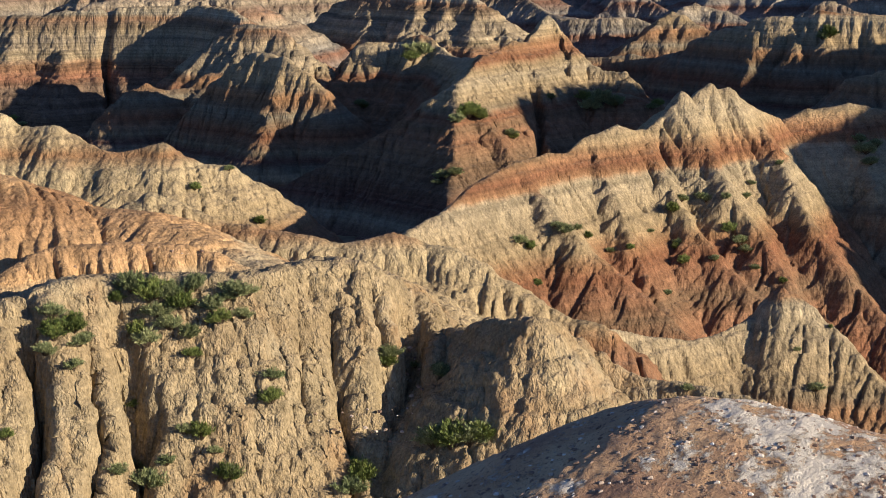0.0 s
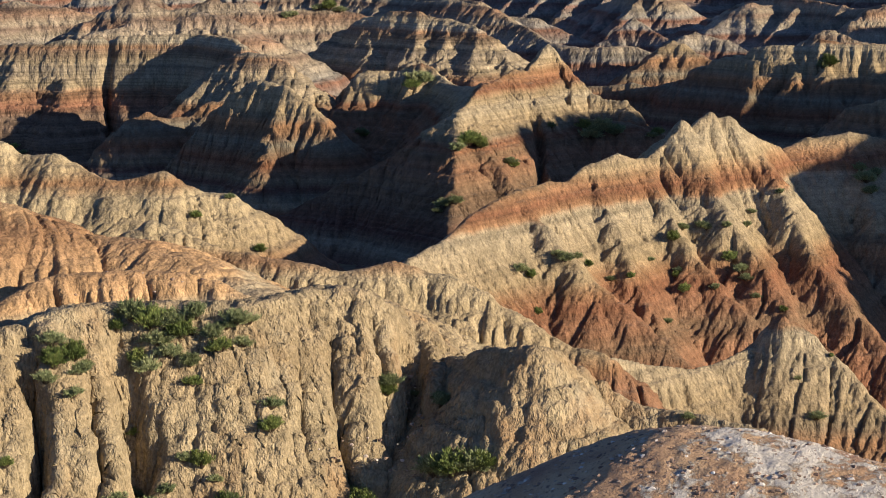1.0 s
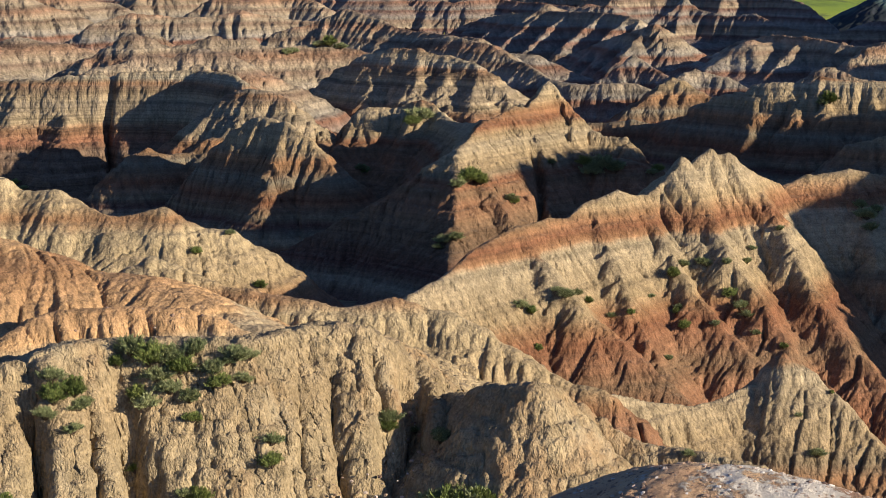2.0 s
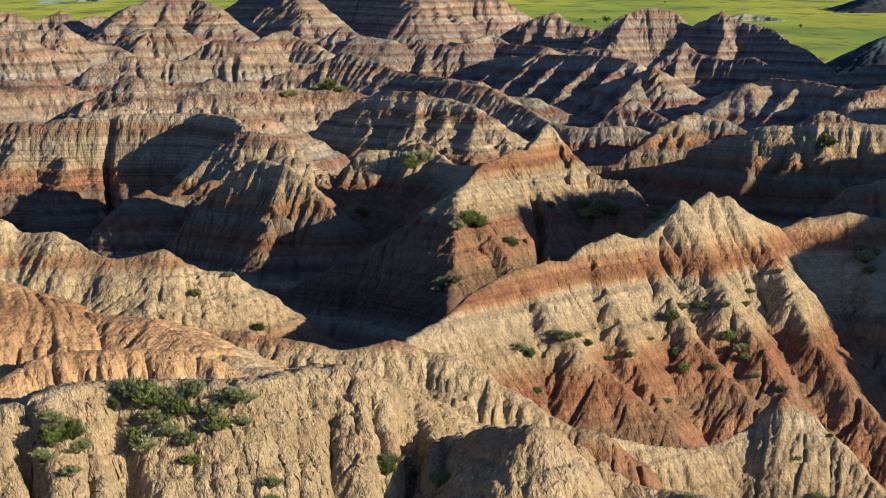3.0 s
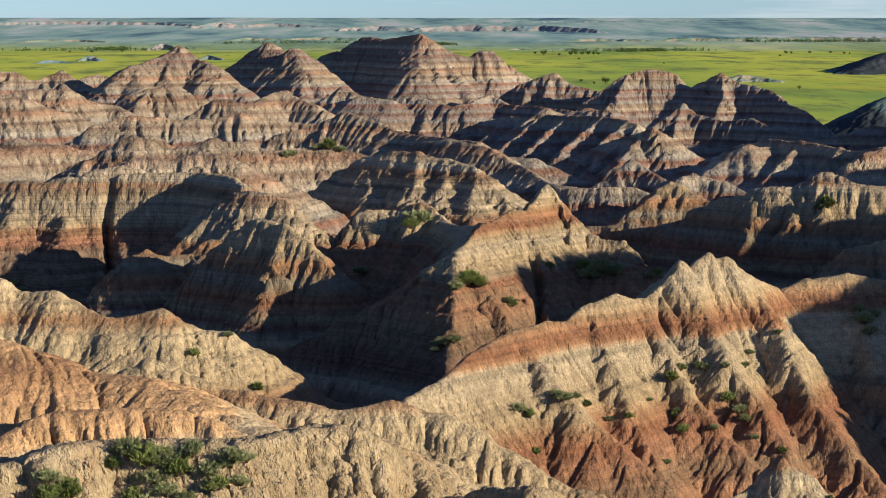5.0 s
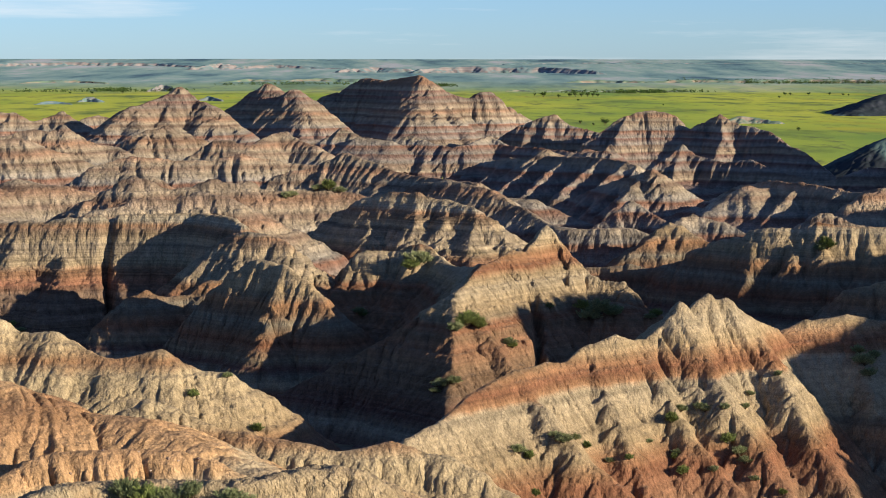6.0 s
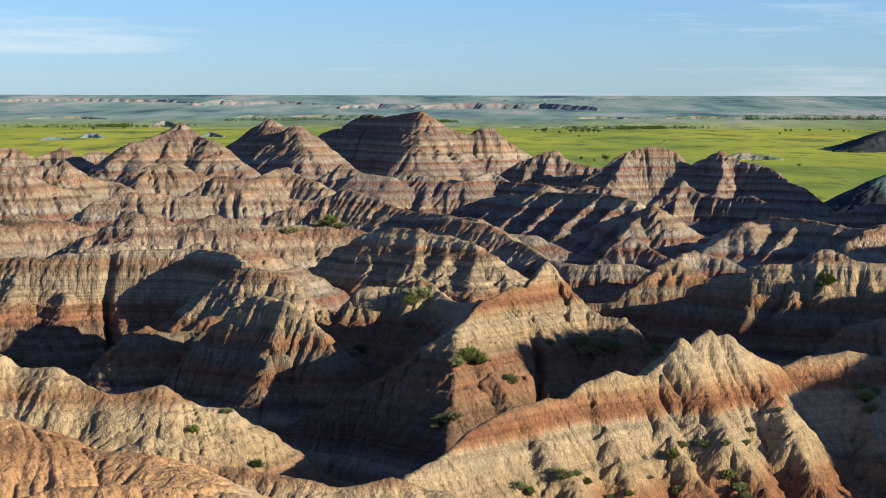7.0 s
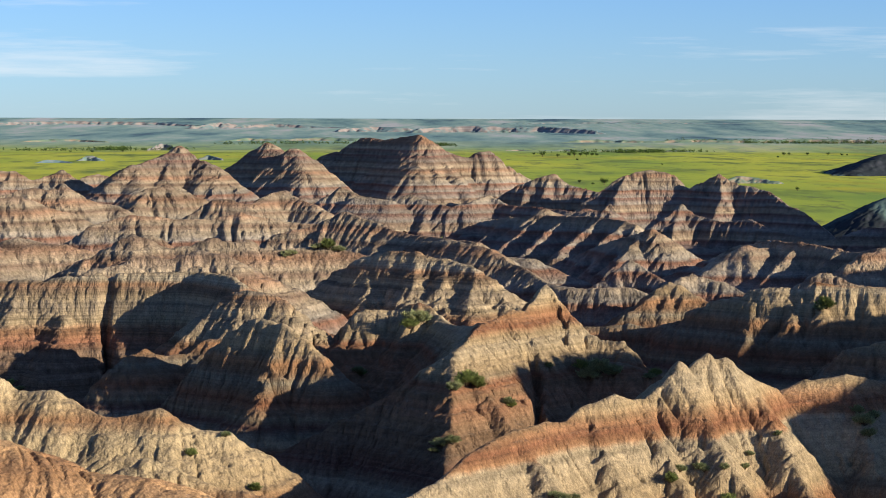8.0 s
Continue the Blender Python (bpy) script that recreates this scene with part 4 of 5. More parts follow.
# butte
ridge("butte", [(1.8, [(-42.92,610.49,29.2), (-36.01,605.63,33.45), (-29.2,600.59,36.0), (-22.51,595.57,39.31), (-15.82,586.69,38.93), (-9.32,577.62,39.98), (-5.36,571.97,40.35), (-0.71,572.0,37.27), (7.87,575.25,33.35), (11.0,576.4,35.21), (14.15,577.53,35.67), (18.92,579.29,31.73), (26.92,581.98,26.96), (33.37,584.05,22.95)]),
       (0.84, [(-6.46,573.56,40.18), (-6.31,561.09,32.09), (-11.8,548.41,23.15)]),
       (1.19, [(-4.27,571.98,39.27), (-1.43,559.85,30.61), (-0.64,549.19,23.14)]),
       (1.19, [(-1.79,572.0,37.73), (4.65,561.38,29.07), (8.36,553.51,22.99)]),
       (1.19, [(7.87,575.25,33.51), (14.05,572.47,28.77), (20.13,568.0,23.53)]),
       (0.98, [(-29.2,600.59,35.83), (-33.66,592.98,29.68), (-36.36,584.62,23.55)])],
      near=1.8, far=.8, r=3, foot=15, cell=.48, seed=324,
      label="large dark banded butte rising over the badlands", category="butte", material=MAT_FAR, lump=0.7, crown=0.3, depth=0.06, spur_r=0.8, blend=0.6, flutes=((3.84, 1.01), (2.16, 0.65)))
# hill gap
ridge("clay_knoll", [(1.25, [(14.74,539.8,23.85), (20.57,539.61,27.53), (25.67,539.39,29.45), (30.04,539.16,30.49), (33.57,536.95,27.65), (40.68,534.45,26.01), (46.19,530.99,24.27)]),
       (1.26, [(29.31,539.2,30.34), (26.08,532.2,24.17), (24.43,527.28,20.07)])],
      near=1.25, far=.7, r=.8, foot=17, cell=.45, seed=331,
      label="eroded knoll of banded tan and rust-red clay", category="hill", material=MAT_FAR, buttress=12.4, lump=0.7, crown=0.3, depth=0.06, spur_r=0.8, blend=0.6, flutes=((3.60, 0.95), (2.02, 0.61)))
# hill east
ridge("clay_knoll", [(1.6, [(36.68,518.7,24.03), (45.19,520.04,30.06), (50.26,521.58,31.72), (53.86,522.23,32.14), (59.47,521.62,31.04), (61.35,519.39,28.29), (63.32,518.15,27.63), (67.19,515.64,29.82), (70.19,515.24,31.38), (75.13,512.52,28.55), (81.3,507.53,27.35), (85.19,497.76,23.65), (88.26,492.15,22.43), (91.9,486.39,19.0), (96.71,480.36,14.63)]),
       (1.33, [(47.29,519.85,30.63), (44.05,514.43,25.61), (38.87,510.09,20.23)]),
       (1.33, [(70.46,515.2,31.38), (70.42,508.34,25.91), (66.76,501.0,19.38)]),
       (1.33, [(86.17,495.56,23.34), (86.68,490.52,19.3), (82.36,488.26,15.42)])],
      near=1.6, far=.8, r=.8, foot=14, cell=.45, seed=338,
      label="eroded knoll of banded tan and rust-red clay", category="hill", material=MAT_FAR, lump=0.7, crown=0.3, depth=0.06, spur_r=0.8, blend=0.6, flutes=((3.60, 0.95), (2.02, 0.61)))
# east cone
ridge("clay_knoll", [(1.25, [(36.69,396.31,22.0), (41.14,397.88,24.08), (44.54,399.52,25.96), (47.55,402.2,28.24), (50.13,400.88,26.34), (54.94,396.21,24.85), (59.9,393.47,25.64), (65.17,386.54,23.48), (71.02,378.39,22.3), (77.52,380.18,24.28), (88.76,379.76,25.67)]),
       (1.12, [(47.55,402.2,28.24), (44.43,393.36,22.19), (40.79,383.62,15.43)]),
       (1.12, [(78.51,379.97,24.6), (73.25,373.78,19.33), (67.07,373.03,15.3)])],
      near=1.25, far=.7, r=.8, foot=18, cell=.36, seed=345,
      label="eroded knoll of banded tan and rust-red clay", category="hill", material=MAT_FAR, buttress=10.7, lump=0.7, crown=0.3, depth=0.06, spur_r=0.8, blend=0.6, flutes=((2.88, 0.75), (1.62, 0.48)))
# mid swells
ridge("clay_knoll", [(0.95, [(-27.99,431.09,26.25), (-23.96,432.34,28.56), (-21.08,433.49,30.52), (-16.31,431.69,28.6), (-11.58,429.84,27.52), (-6.34,429.95,28.81), (-2.24,426.99,27.65), (2.38,423.99,26.64), (6.42,424.95,27.41), (10.38,431.88,28.89), (14.01,427.77,27.08), (20.57,419.5,26.53), (28.1,413.05,26.39), (33.51,410.64,26.96)])],
      near=.95, far=.6, r=.8, foot=20, cell=.4, seed=352,
      label="eroded knoll of banded tan and rust-red clay", category="hill", material=MAT_FAR, buttress=11.1, lump=0.7, crown=0.3, depth=0.06, spur_r=0.8, blend=0.6, flutes=((3.20, 0.84), (1.80, 0.54)))
# far flank
ridge("clay_knoll", [(1.5, [(-1.84,354.0,22.44), (1.98,350.09,25.37), (6.63,345.14,27.53), (11.15,340.22,28.53), (18.09,332.11,29.3), (24.68,323.86,29.53), (30.15,316.57,28.78)]),
       (1.05, [(6.63,345.14,27.53), (3.04,340.74,25.15), (-0.37,335.03,22.38)]),
       (1.05, [(11.59,339.7,28.56), (8.09,335.31,26.21), (4.56,329.74,23.46)]),
       (1.05, [(16.39,334.1,29.11), (12.79,329.88,26.8), (9.33,324.4,24.09)]),
       (1.05, [(20.61,329.06,29.37), (17.01,324.95,27.08), (13.54,319.59,24.41)]),
       (1.05, [(25.47,322.8,29.41), (21.89,318.82,27.17), (18.4,313.62,24.55)]),
       (1.05, [(29.0,318.18,28.95), (25.51,314.24,26.75), (21.93,309.21,24.17)])],
      near=.8, far=.6, r=.8, foot=20, cell=.32, seed=359,
      label="eroded knoll of banded tan and rust-red clay", category="hill", material=MAT_FAR, lump=0.7, crown=0.3, depth=0.06, spur_r=0.8, blend=0.6, flutes=((2.56, 0.68), (1.44, 0.43)))
# diagonal flank
ridge("clay_knoll", [(1.5, [(14.46,293.64,21.52), (17.26,287.48,25.0), (20.59,279.74,27.23), (24.3,270.41,29.3), (27.15,262.6,30.84)]),
       (1.05, [(17.95,285.94,25.42), (15.42,282.15,23.52), (12.91,277.43,21.3)]),
       (1.05, [(21.23,278.19,27.55), (18.72,274.49,25.69), (16.22,269.89,23.5)]),
       (1.05, [(24.0,271.14,29.11), (21.51,267.51,27.28), (19.02,263.01,25.14)]),
       (1.05, [(26.6,264.16,30.53), (24.14,260.65,28.74), (21.66,256.29,26.63)])],
      near=.8, far=.6, r=.8, foot=20, cell=.28, seed=366,
      label="eroded knoll of banded tan and rust-red clay", category="hill", material=MAT_FAR, lump=0.7, crown=0.3, depth=0.06, spur_r=0.8, blend=0.6, flutes=((2.24, 0.58), (1.26, 0.38)))
# brown pyramid
ridge("clay_knoll", [(1.25, [(18.44,241.3,25.73), (21.12,242.08,27.32), (22.84,242.93,28.26), (24.38,241.77,27.35), (27.31,238.44,25.65)])],
      near=1.25, far=.7, r=.8, foot=21, cell=.22, seed=373,
      label="eroded knoll of banded tan and rust-red clay", category="hill", material=MAT_FAR, buttress=8.9, lump=0.7, crown=0.3, depth=0.06, spur_r=0.8, blend=0.6, flutes=((1.76, 0.46), (0.99, 0.30)))
# dark flank
ridge("clay_knoll", [(1.5, [(27.85,268.56,22.1), (30.79,262.7,24.9), (33.59,256.91,27.17), (36.71,249.82,29.45), (39.63,242.79,30.62), (43.34,237.78,30.6), (47.35,232.02,30.02), (52.39,223.95,30.86)]),
       (1.05, [(33.04,258.09,26.74), (30.15,254.23,24.72), (27.25,249.59,22.43)]),
       (1.05, [(36.21,251.0,29.1), (33.33,247.2,27.11), (30.43,242.64,24.85)]),
       (1.05, [(39.16,243.98,30.42), (36.33,240.44,28.53), (33.43,235.88,26.26)]),
       (1.05, [(42.29,239.19,30.58), (39.47,235.76,28.73), (36.56,231.31,26.51)]),
       (1.05, [(45.87,234.15,30.26), (43.03,230.71,28.4), (40.13,226.55,26.28)]),
       (1.05, [(49.23,229.07,30.34), (46.4,225.74,28.52), (43.5,221.71,26.45)])],
      near=.8, far=.6, r=.8, foot=20, cell=.24, seed=380,
      label="eroded knoll of banded tan and rust-red clay", category="hill", material=MAT_FAR, lump=0.7, crown=0.3, depth=0.06, spur_r=0.8, blend=0.6, flutes=((1.92, 0.51), (1.08, 0.33)))
# pale knob
ridge("clay_knoll", [(1.15, [(41.08,214.00,28.07), (43.04,215.00,29.55), (45.03,216.00,30.63), (47.33,217.00,31.29), (52.07,218.00,32.15)]),
       (1.2, [(45.03,216.00,30.58), (43.88,214.66,29.04), (42.78,213.54,27.64)])],
      near=1.15, far=.6, r=.5, foot=20, cell=.2, seed=387,
      label="eroded knoll of banded tan and rust-red clay", category="hill", material=MAT_FAR, lump=.5, crown=.3, depth=.05, rough=.05, size=.8, spur_r=.7, blend=.5, ledge=.1, flutes=((2.2,.3),(1.1,.2)))
# shaded ridge
ridge("clay_ridge", [(.95, [(16.54,98.30,31.89), (17.86,99.00,32.17), (19.90,99.60,32.36), (21.93,100.20,32.08), (25.16,100.60,31.87)]),
       (1.05, [(19.90,99.60,32.31), (19.95,97.54,30.92), (20.31,95.00,29.13), (20.99,92.32,27.20)]),
       (1.05, [(17.86,99.00,32.12), (17.45,97.22,30.71), (17.50,94.94,28.89), (18.18,92.56,26.90)])],
      near=.95, far=.8, r=.4, foot=22, cell=.11, seed=171,
      label="rounded red-capped clay ridge lying in shade", category="ridge", rough=.04, size=.4, lump=.3, waves=(1.1,.5), depth=.05, weave=.7, ledge=.04, spur_r=.4, blend=.4, flutes=((1.6,.26),(.8,.18),(.4,.1)))
# cone skirt
ridge("clay_ridge", [(1.1, [(7.04,146.00,29.20), (8.53,145.00,28.70), (10.08,144.00,27.97), (11.25,143.60,27.66), (13.25,143.60,27.63), (14.86,143.60,27.03), (16.60,143.40,26.13)]),
       (1.2, [(11.25,143.60,27.61), (10.72,141.72,26.10), (10.22,140.10,24.74)])],
      near=1.1, far=.9, r=.35, foot=19, cell=.12, seed=178,
      label="pale low clay ridge dropping into a shaded hollow", category="ridge", material=MAT_CONE, lump=.35, crown=.2, depth=.05, rough=.04, size=.5, spur_r=.35, blend=.35, waves=(1.6,.7), ledge=.06, flutes=((2.4,.42),(1.1,.24),(.5,.11)))
# banded knob
ridge("clay_knoll", [(1.1, [(-20.29,162.50,28.48), (-18.53,162.20,29.65), (-17.25,161.70,30.69), (-16.09,161.30,31.09), (-15.17,161.00,31.21), (-13.55,160.40,31.13), (-12.41,160.00,30.81), (-11.27,159.60,29.69)]),
       (1.1, [(-15.17,161.00,31.16), (-15.87,159.00,29.51), (-17.43,157.04,27.51)]),
       (1.2, [(-17.25,161.70,30.64), (-19.07,159.86,28.75), (-21.12,158.46,26.90)])],
      near=1.1, far=.8, r=.4, foot=19, cell=.15, seed=213,
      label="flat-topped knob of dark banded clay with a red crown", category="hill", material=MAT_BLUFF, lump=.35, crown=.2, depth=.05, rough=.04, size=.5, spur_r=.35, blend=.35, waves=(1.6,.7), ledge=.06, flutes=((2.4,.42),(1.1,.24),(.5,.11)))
# right bluff
ridge("clay_bluff", [(1.4, [(23.80,177.20,28.93), (25.52,176.20,29.47), (26.65,175.60,29.57), (27.07,175.20,30.20), (28.19,174.60,30.49), (29.35,174.30,30.62), (30.51,174.00,30.45), (31.77,173.50,30.55), (32.16,173.30,31.05), (33.70,173.00,30.88), (36.00,172.50,30.83), (40.20,172.00,30.88)]),
       (1.25, [(27.20,175.10,30.20), (26.59,172.84,28.27), (25.17,170.14,25.68), (23.72,168.10,23.55)]),
       (1.25, [(29.82,174.20,30.53), (29.69,171.88,28.61), (29.96,169.14,26.28), (30.65,166.30,23.80)]),
       (1.4, [(32.16,173.30,31.00), (32.17,171.08,28.94), (33.05,168.04,25.94)]),
       (1.3, [(36.24,172.50,30.78), (36.22,169.98,28.57), (36.37,167.18,26.04)])],
      near=1.4, far=.5, r=.5, foot=18, cell=.15, seed=220,
      label="broad banded clay bluff with rounded buttresses", category="cliff", material=MAT_CLAY, lump=.35, crown=.2, depth=.05, rough=.04, size=.5, spur_r=.35, blend=.35, waves=(1.6,.7), ledge=.06, flutes=((2.4,.42),(1.1,.24),(.5,.11)))
# back bench
ridge("clay_knoll", [(1.0, [(-35.62,204.00,31.06), (-33.43,204.50,31.89), (-32.08,205.00,32.72), (-31.00,205.40,33.15), (-29.58,205.40,32.70), (-27.32,205.50,31.84), (-25.10,206.00,32.27), (-22.97,206.40,32.88), (-21.43,206.40,32.37), (-19.48,207.00,32.51), (-18.05,207.00,31.77), (-15.83,208.00,31.54), (-13.58,209.00,31.88), (-10.77,209.50,31.74), (-7.49,209.00,31.20)]),
       (1.0, [(-31.00,205.40,33.10), (-31.04,203.68,31.95), (-31.10,202.20,30.92)]),
       (1.0, [(-22.97,206.40,32.83), (-23.23,204.62,31.62), (-23.64,203.20,30.58)])],
      near=1.0, far=.5, r=.5, foot=22, cell=.2, seed=255,
      label="eroded knoll of banded tan and rust-red clay", category="hill", material=MAT_FAR, lump=.5, crown=.3, depth=.05, rough=.05, size=.8, spur_r=.7, blend=.5, ledge=.1, flutes=((2.2,.3),(1.1,.2)))
# pale crest
ridge("clay_knoll", [(1.1, [(23.98,211.00,27.80), (25.08,212.00,28.55), (26.32,212.50,28.75), (27.73,212.00,28.49), (29.14,211.50,28.06), (30.55,211.00,27.52), (31.87,210.00,27.02)]),
       (1.1, [(26.32,212.50,28.70), (25.97,211.00,27.51), (25.43,209.78,26.44)])],
      near=1.1, far=.7, r=.4, foot=20, cell=.18, seed=256,
      label="small pale clay crest with a dark furrowed face", category="hill", material=MAT_FAR, lump=.5, crown=.3, depth=.05, rough=.05, size=.8, spur_r=.7, blend=.5, ledge=.1, flutes=((2.2,.3),(1.1,.2)))
# pale shelf
ridge("clay_knoll", [(1.7, [(11.50,201.00,28.36), (12.84,200.00,28.28), (14.47,199.50,28.27), (16.64,199.00,28.48), (18.58,199.00,28.43), (20.42,198.00,27.91), (21.97,197.00,27.02)]),
       (1.6, [(16.64,199.00,28.43), (16.46,198.02,27.18), (16.23,197.06,25.90)])],
      near=1.7, far=.5, r=.4, foot=19, cell=.18, seed=257,
      label="pale flat-topped clay shelf with a furrowed front", category="hill", material=MAT_FAR, lump=.5, crown=.3, depth=.05, rough=.05, size=.8, spur_r=.7, blend=.5, ledge=.1, flutes=((2.2,.3),(1.1,.2)))
# small pale knob
ridge("clay_knoll", [(1.0, [(36.23,205.00,28.15), (37.64,205.00,29.07), (38.94,205.00,29.58), (39.96,204.60,28.99), (41.72,204.00,28.41)])],
      near=1.0, far=.7, r=.4, foot=21, cell=.2, seed=388,
      label="small pale rounded clay knob", category="hill", material=MAT_FAR, lump=.5, crown=.3, depth=.05, rough=.05, size=.8, spur_r=.7, blend=.5, ledge=.1, flutes=((2.2,.3),(1.1,.2)))
# right dome
ridge("clay_knoll", [(0.5, [(131.03,595.76,22.27), (142.89,634.1,21.84), (159.13,681.67,21.41)])],
      near=.5, far=.5, r=2.5, foot=2, cell=.6, seed=394,
      label="rounded hill at the edge of the prairie with painted-in shade", category="hill", material=MAT_SHADED_HILL, lump=.8)
# far shadow hill
ridge("clay_knoll", [(0.42, [(375.32,1709.28,16.84), (395.09,1756.1,17.99), (424.57,1800.62,20.28)]),
       (0.3, [(375.32,1709.28,16.84), (337.36,1658.25,4.14), (315.76,1638.99,-1.65), (294.89,1646.24,-5.48)])],
      near=.42, far=.42, r=6, foot=-3, cell=1.6, seed=401,
      label="hill on the far prairie with cloud shade painted dark", category="hill", material=MAT_SHADED_HILL, lump=1.5, ledge=0)
# left edge knolls
ridge("clay_knoll", [(1.25, [(-115.33,507.05,31.41), (-106.13,509.06,31.65), (-101.98,508.88,29.6), (-98.17,510.65,30.52), (-94.81,511.28,32.04), (-91.13,509.92,30.01), (-86.62,507.66,27.61)])],
      near=1.25, far=.7, r=.8, foot=15, cell=.45, seed=408,
      label="eroded knoll of banded tan and rust-red clay", category="hill", material=MAT_FAR, buttress=12.1, lump=0.7, crown=0.3, depth=0.06, spur_r=0.8, blend=0.6, flutes=((3.60, 0.95), (2.02, 0.61)))
# dark knoll
ridge("clay_knoll", [(1.25, [(-102.87,550.47,26.12), (-97.07,551.52,28.79), (-93.03,554.25,29.77), (-86.88,553.22,28.32), (-82.2,551.91,26.12)])],
      near=1.25, far=.6, r=.8, foot=12, cell=.45, seed=415,
      label="eroded knoll of banded tan and rust-red clay", category="hill", material=MAT_FAR, buttress=12.6, lump=0.7, crown=0.3, depth=0.06, spur_r=0.8, blend=0.6, flutes=((3.60, 0.95), (2.02, 0.61)))
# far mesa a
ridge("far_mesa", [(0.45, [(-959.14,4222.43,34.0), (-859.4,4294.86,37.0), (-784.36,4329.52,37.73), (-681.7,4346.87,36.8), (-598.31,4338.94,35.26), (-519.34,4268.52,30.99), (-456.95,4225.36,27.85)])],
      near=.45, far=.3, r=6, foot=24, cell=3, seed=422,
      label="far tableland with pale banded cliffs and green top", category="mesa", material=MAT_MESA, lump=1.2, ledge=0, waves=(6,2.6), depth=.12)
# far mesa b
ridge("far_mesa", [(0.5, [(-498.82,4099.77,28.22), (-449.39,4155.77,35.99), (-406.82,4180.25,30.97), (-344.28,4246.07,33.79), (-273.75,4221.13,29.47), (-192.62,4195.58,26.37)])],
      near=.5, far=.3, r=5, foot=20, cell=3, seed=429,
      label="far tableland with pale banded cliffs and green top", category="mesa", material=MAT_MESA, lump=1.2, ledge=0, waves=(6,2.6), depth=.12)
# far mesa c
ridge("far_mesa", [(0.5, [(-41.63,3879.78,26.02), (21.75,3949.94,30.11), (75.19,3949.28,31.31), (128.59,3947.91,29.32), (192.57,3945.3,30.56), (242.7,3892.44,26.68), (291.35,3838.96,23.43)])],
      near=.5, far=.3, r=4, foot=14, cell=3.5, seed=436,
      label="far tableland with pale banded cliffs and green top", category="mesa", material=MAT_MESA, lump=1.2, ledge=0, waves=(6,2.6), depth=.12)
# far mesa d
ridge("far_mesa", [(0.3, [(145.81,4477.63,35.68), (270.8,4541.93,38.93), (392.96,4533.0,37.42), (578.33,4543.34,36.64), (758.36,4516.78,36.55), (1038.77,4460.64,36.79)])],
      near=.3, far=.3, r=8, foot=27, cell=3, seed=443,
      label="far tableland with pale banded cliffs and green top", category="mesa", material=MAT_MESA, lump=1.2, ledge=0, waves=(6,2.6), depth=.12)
# far mesa e
ridge("far_mesa", [(0.4, [(-191.81,3945.34,24.25), (-129.45,3997.9,29.54), (-64.24,3979.48,26.55)])],
      near=.4, far=.3, r=6, foot=16, cell=3, seed=450,
      label="far tableland with pale banded cliffs and green top", category="mesa", material=MAT_MESA, lump=1.2, ledge=0, waves=(6,2.6), depth=.12)
# breaks a
ridge("grassy_rise", [(0.4, [(157.13,3216.16,6.28), (248.32,3270.59,12.04), (325.35,3243.72,10.32), (405.77,3254.8,12.6), (483.54,3244.16,11.59), (563.86,3251.47,13.91), (631.89,3238.94,12.9), (748.88,3213.9,13.89)])],
      near=.4, far=.3, r=4, foot=4, cell=3, seed=457,
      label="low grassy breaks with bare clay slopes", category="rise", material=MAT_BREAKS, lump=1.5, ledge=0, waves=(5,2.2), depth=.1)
# breaks b
ridge("grassy_rise", [(0.4, [(-350.61,3241.09,8.2), (-313.74,3315.19,12.85), (-250.57,3310.53,11.26), (-198.8,3344.1,13.77), (-125.38,3317.63,11.51)])],
      near=.4, far=.3, r=4, foot=4, cell=3, seed=464,
      label="low grassy breaks with bare clay slopes", category="rise", material=MAT_BREAKS, lump=1.5, ledge=0, waves=(5,2.2), depth=.1)
# breaks c
ridge("grassy_rise", [(0.45, [(-660.78,3171.9,7.32), (-625.18,3209.68,10.45), (-576.49,3228.94,11.25), (-523.31,3197.46,7.38)])],
      near=.45, far=.3, r=3, foot=5, cell=3, seed=471,
      label="low grassy breaks with bare clay slopes", category="rise", material=MAT_BREAKS, lump=1.5, ledge=0, waves=(5,2.2), depth=.1)
# low badlands
ridge("grassy_rise", [(0.4, [(69.57,2839.15,-1.65), (109.09,2867.93,2.64), (139.14,2846.6,-0.05), (171.06,2864.9,2.45), (215.88,2841.81,0.99), (248.16,2859.25,3.12), (284.56,2835.76,0.49), (322.5,2831.69,1.42), (366.54,2816.25,-0.52)])],
      near=.4, far=.4, r=2, foot=-2, cell=2.6, seed=478,
      label="low grassy breaks with bare clay slopes", category="rise", material=MAT_BREAKS, lump=1.5, ledge=0, waves=(5,2.2), depth=.1)
# pale outcrop
ridge("clay_mound", [(0.5, [(-409.71,2830.5,0.35), (-401.06,2862.04,5.3), (-395.21,2893.13,9.59), (-382.37,2884.77,7.38), (-365.78,2846.59,1.75)])],
      near=.5, far=.4, r=2, foot=-1, cell=2.6, seed=485,
      label="small pale clay mound in the green prairie", category="mound", material=MAT_MESA, lump=.6, ledge=.1, waves=(12,6), depth=.06)
# prairie mound a
ridge("clay_mound", [(0.35, [(-395.45,2001.3,1.25), (-387.7,2023.19,3.54), (-375.53,2025.48,2.43), (-364.02,2007.26,0.66)])],
      near=.35, far=.35, r=2, foot=-2, cell=1.6, seed=492,
      label="small pale clay mound in the green prairie", category="mound", material=MAT_MESA, lump=.6, ledge=.1, waves=(12,6), depth=.06)
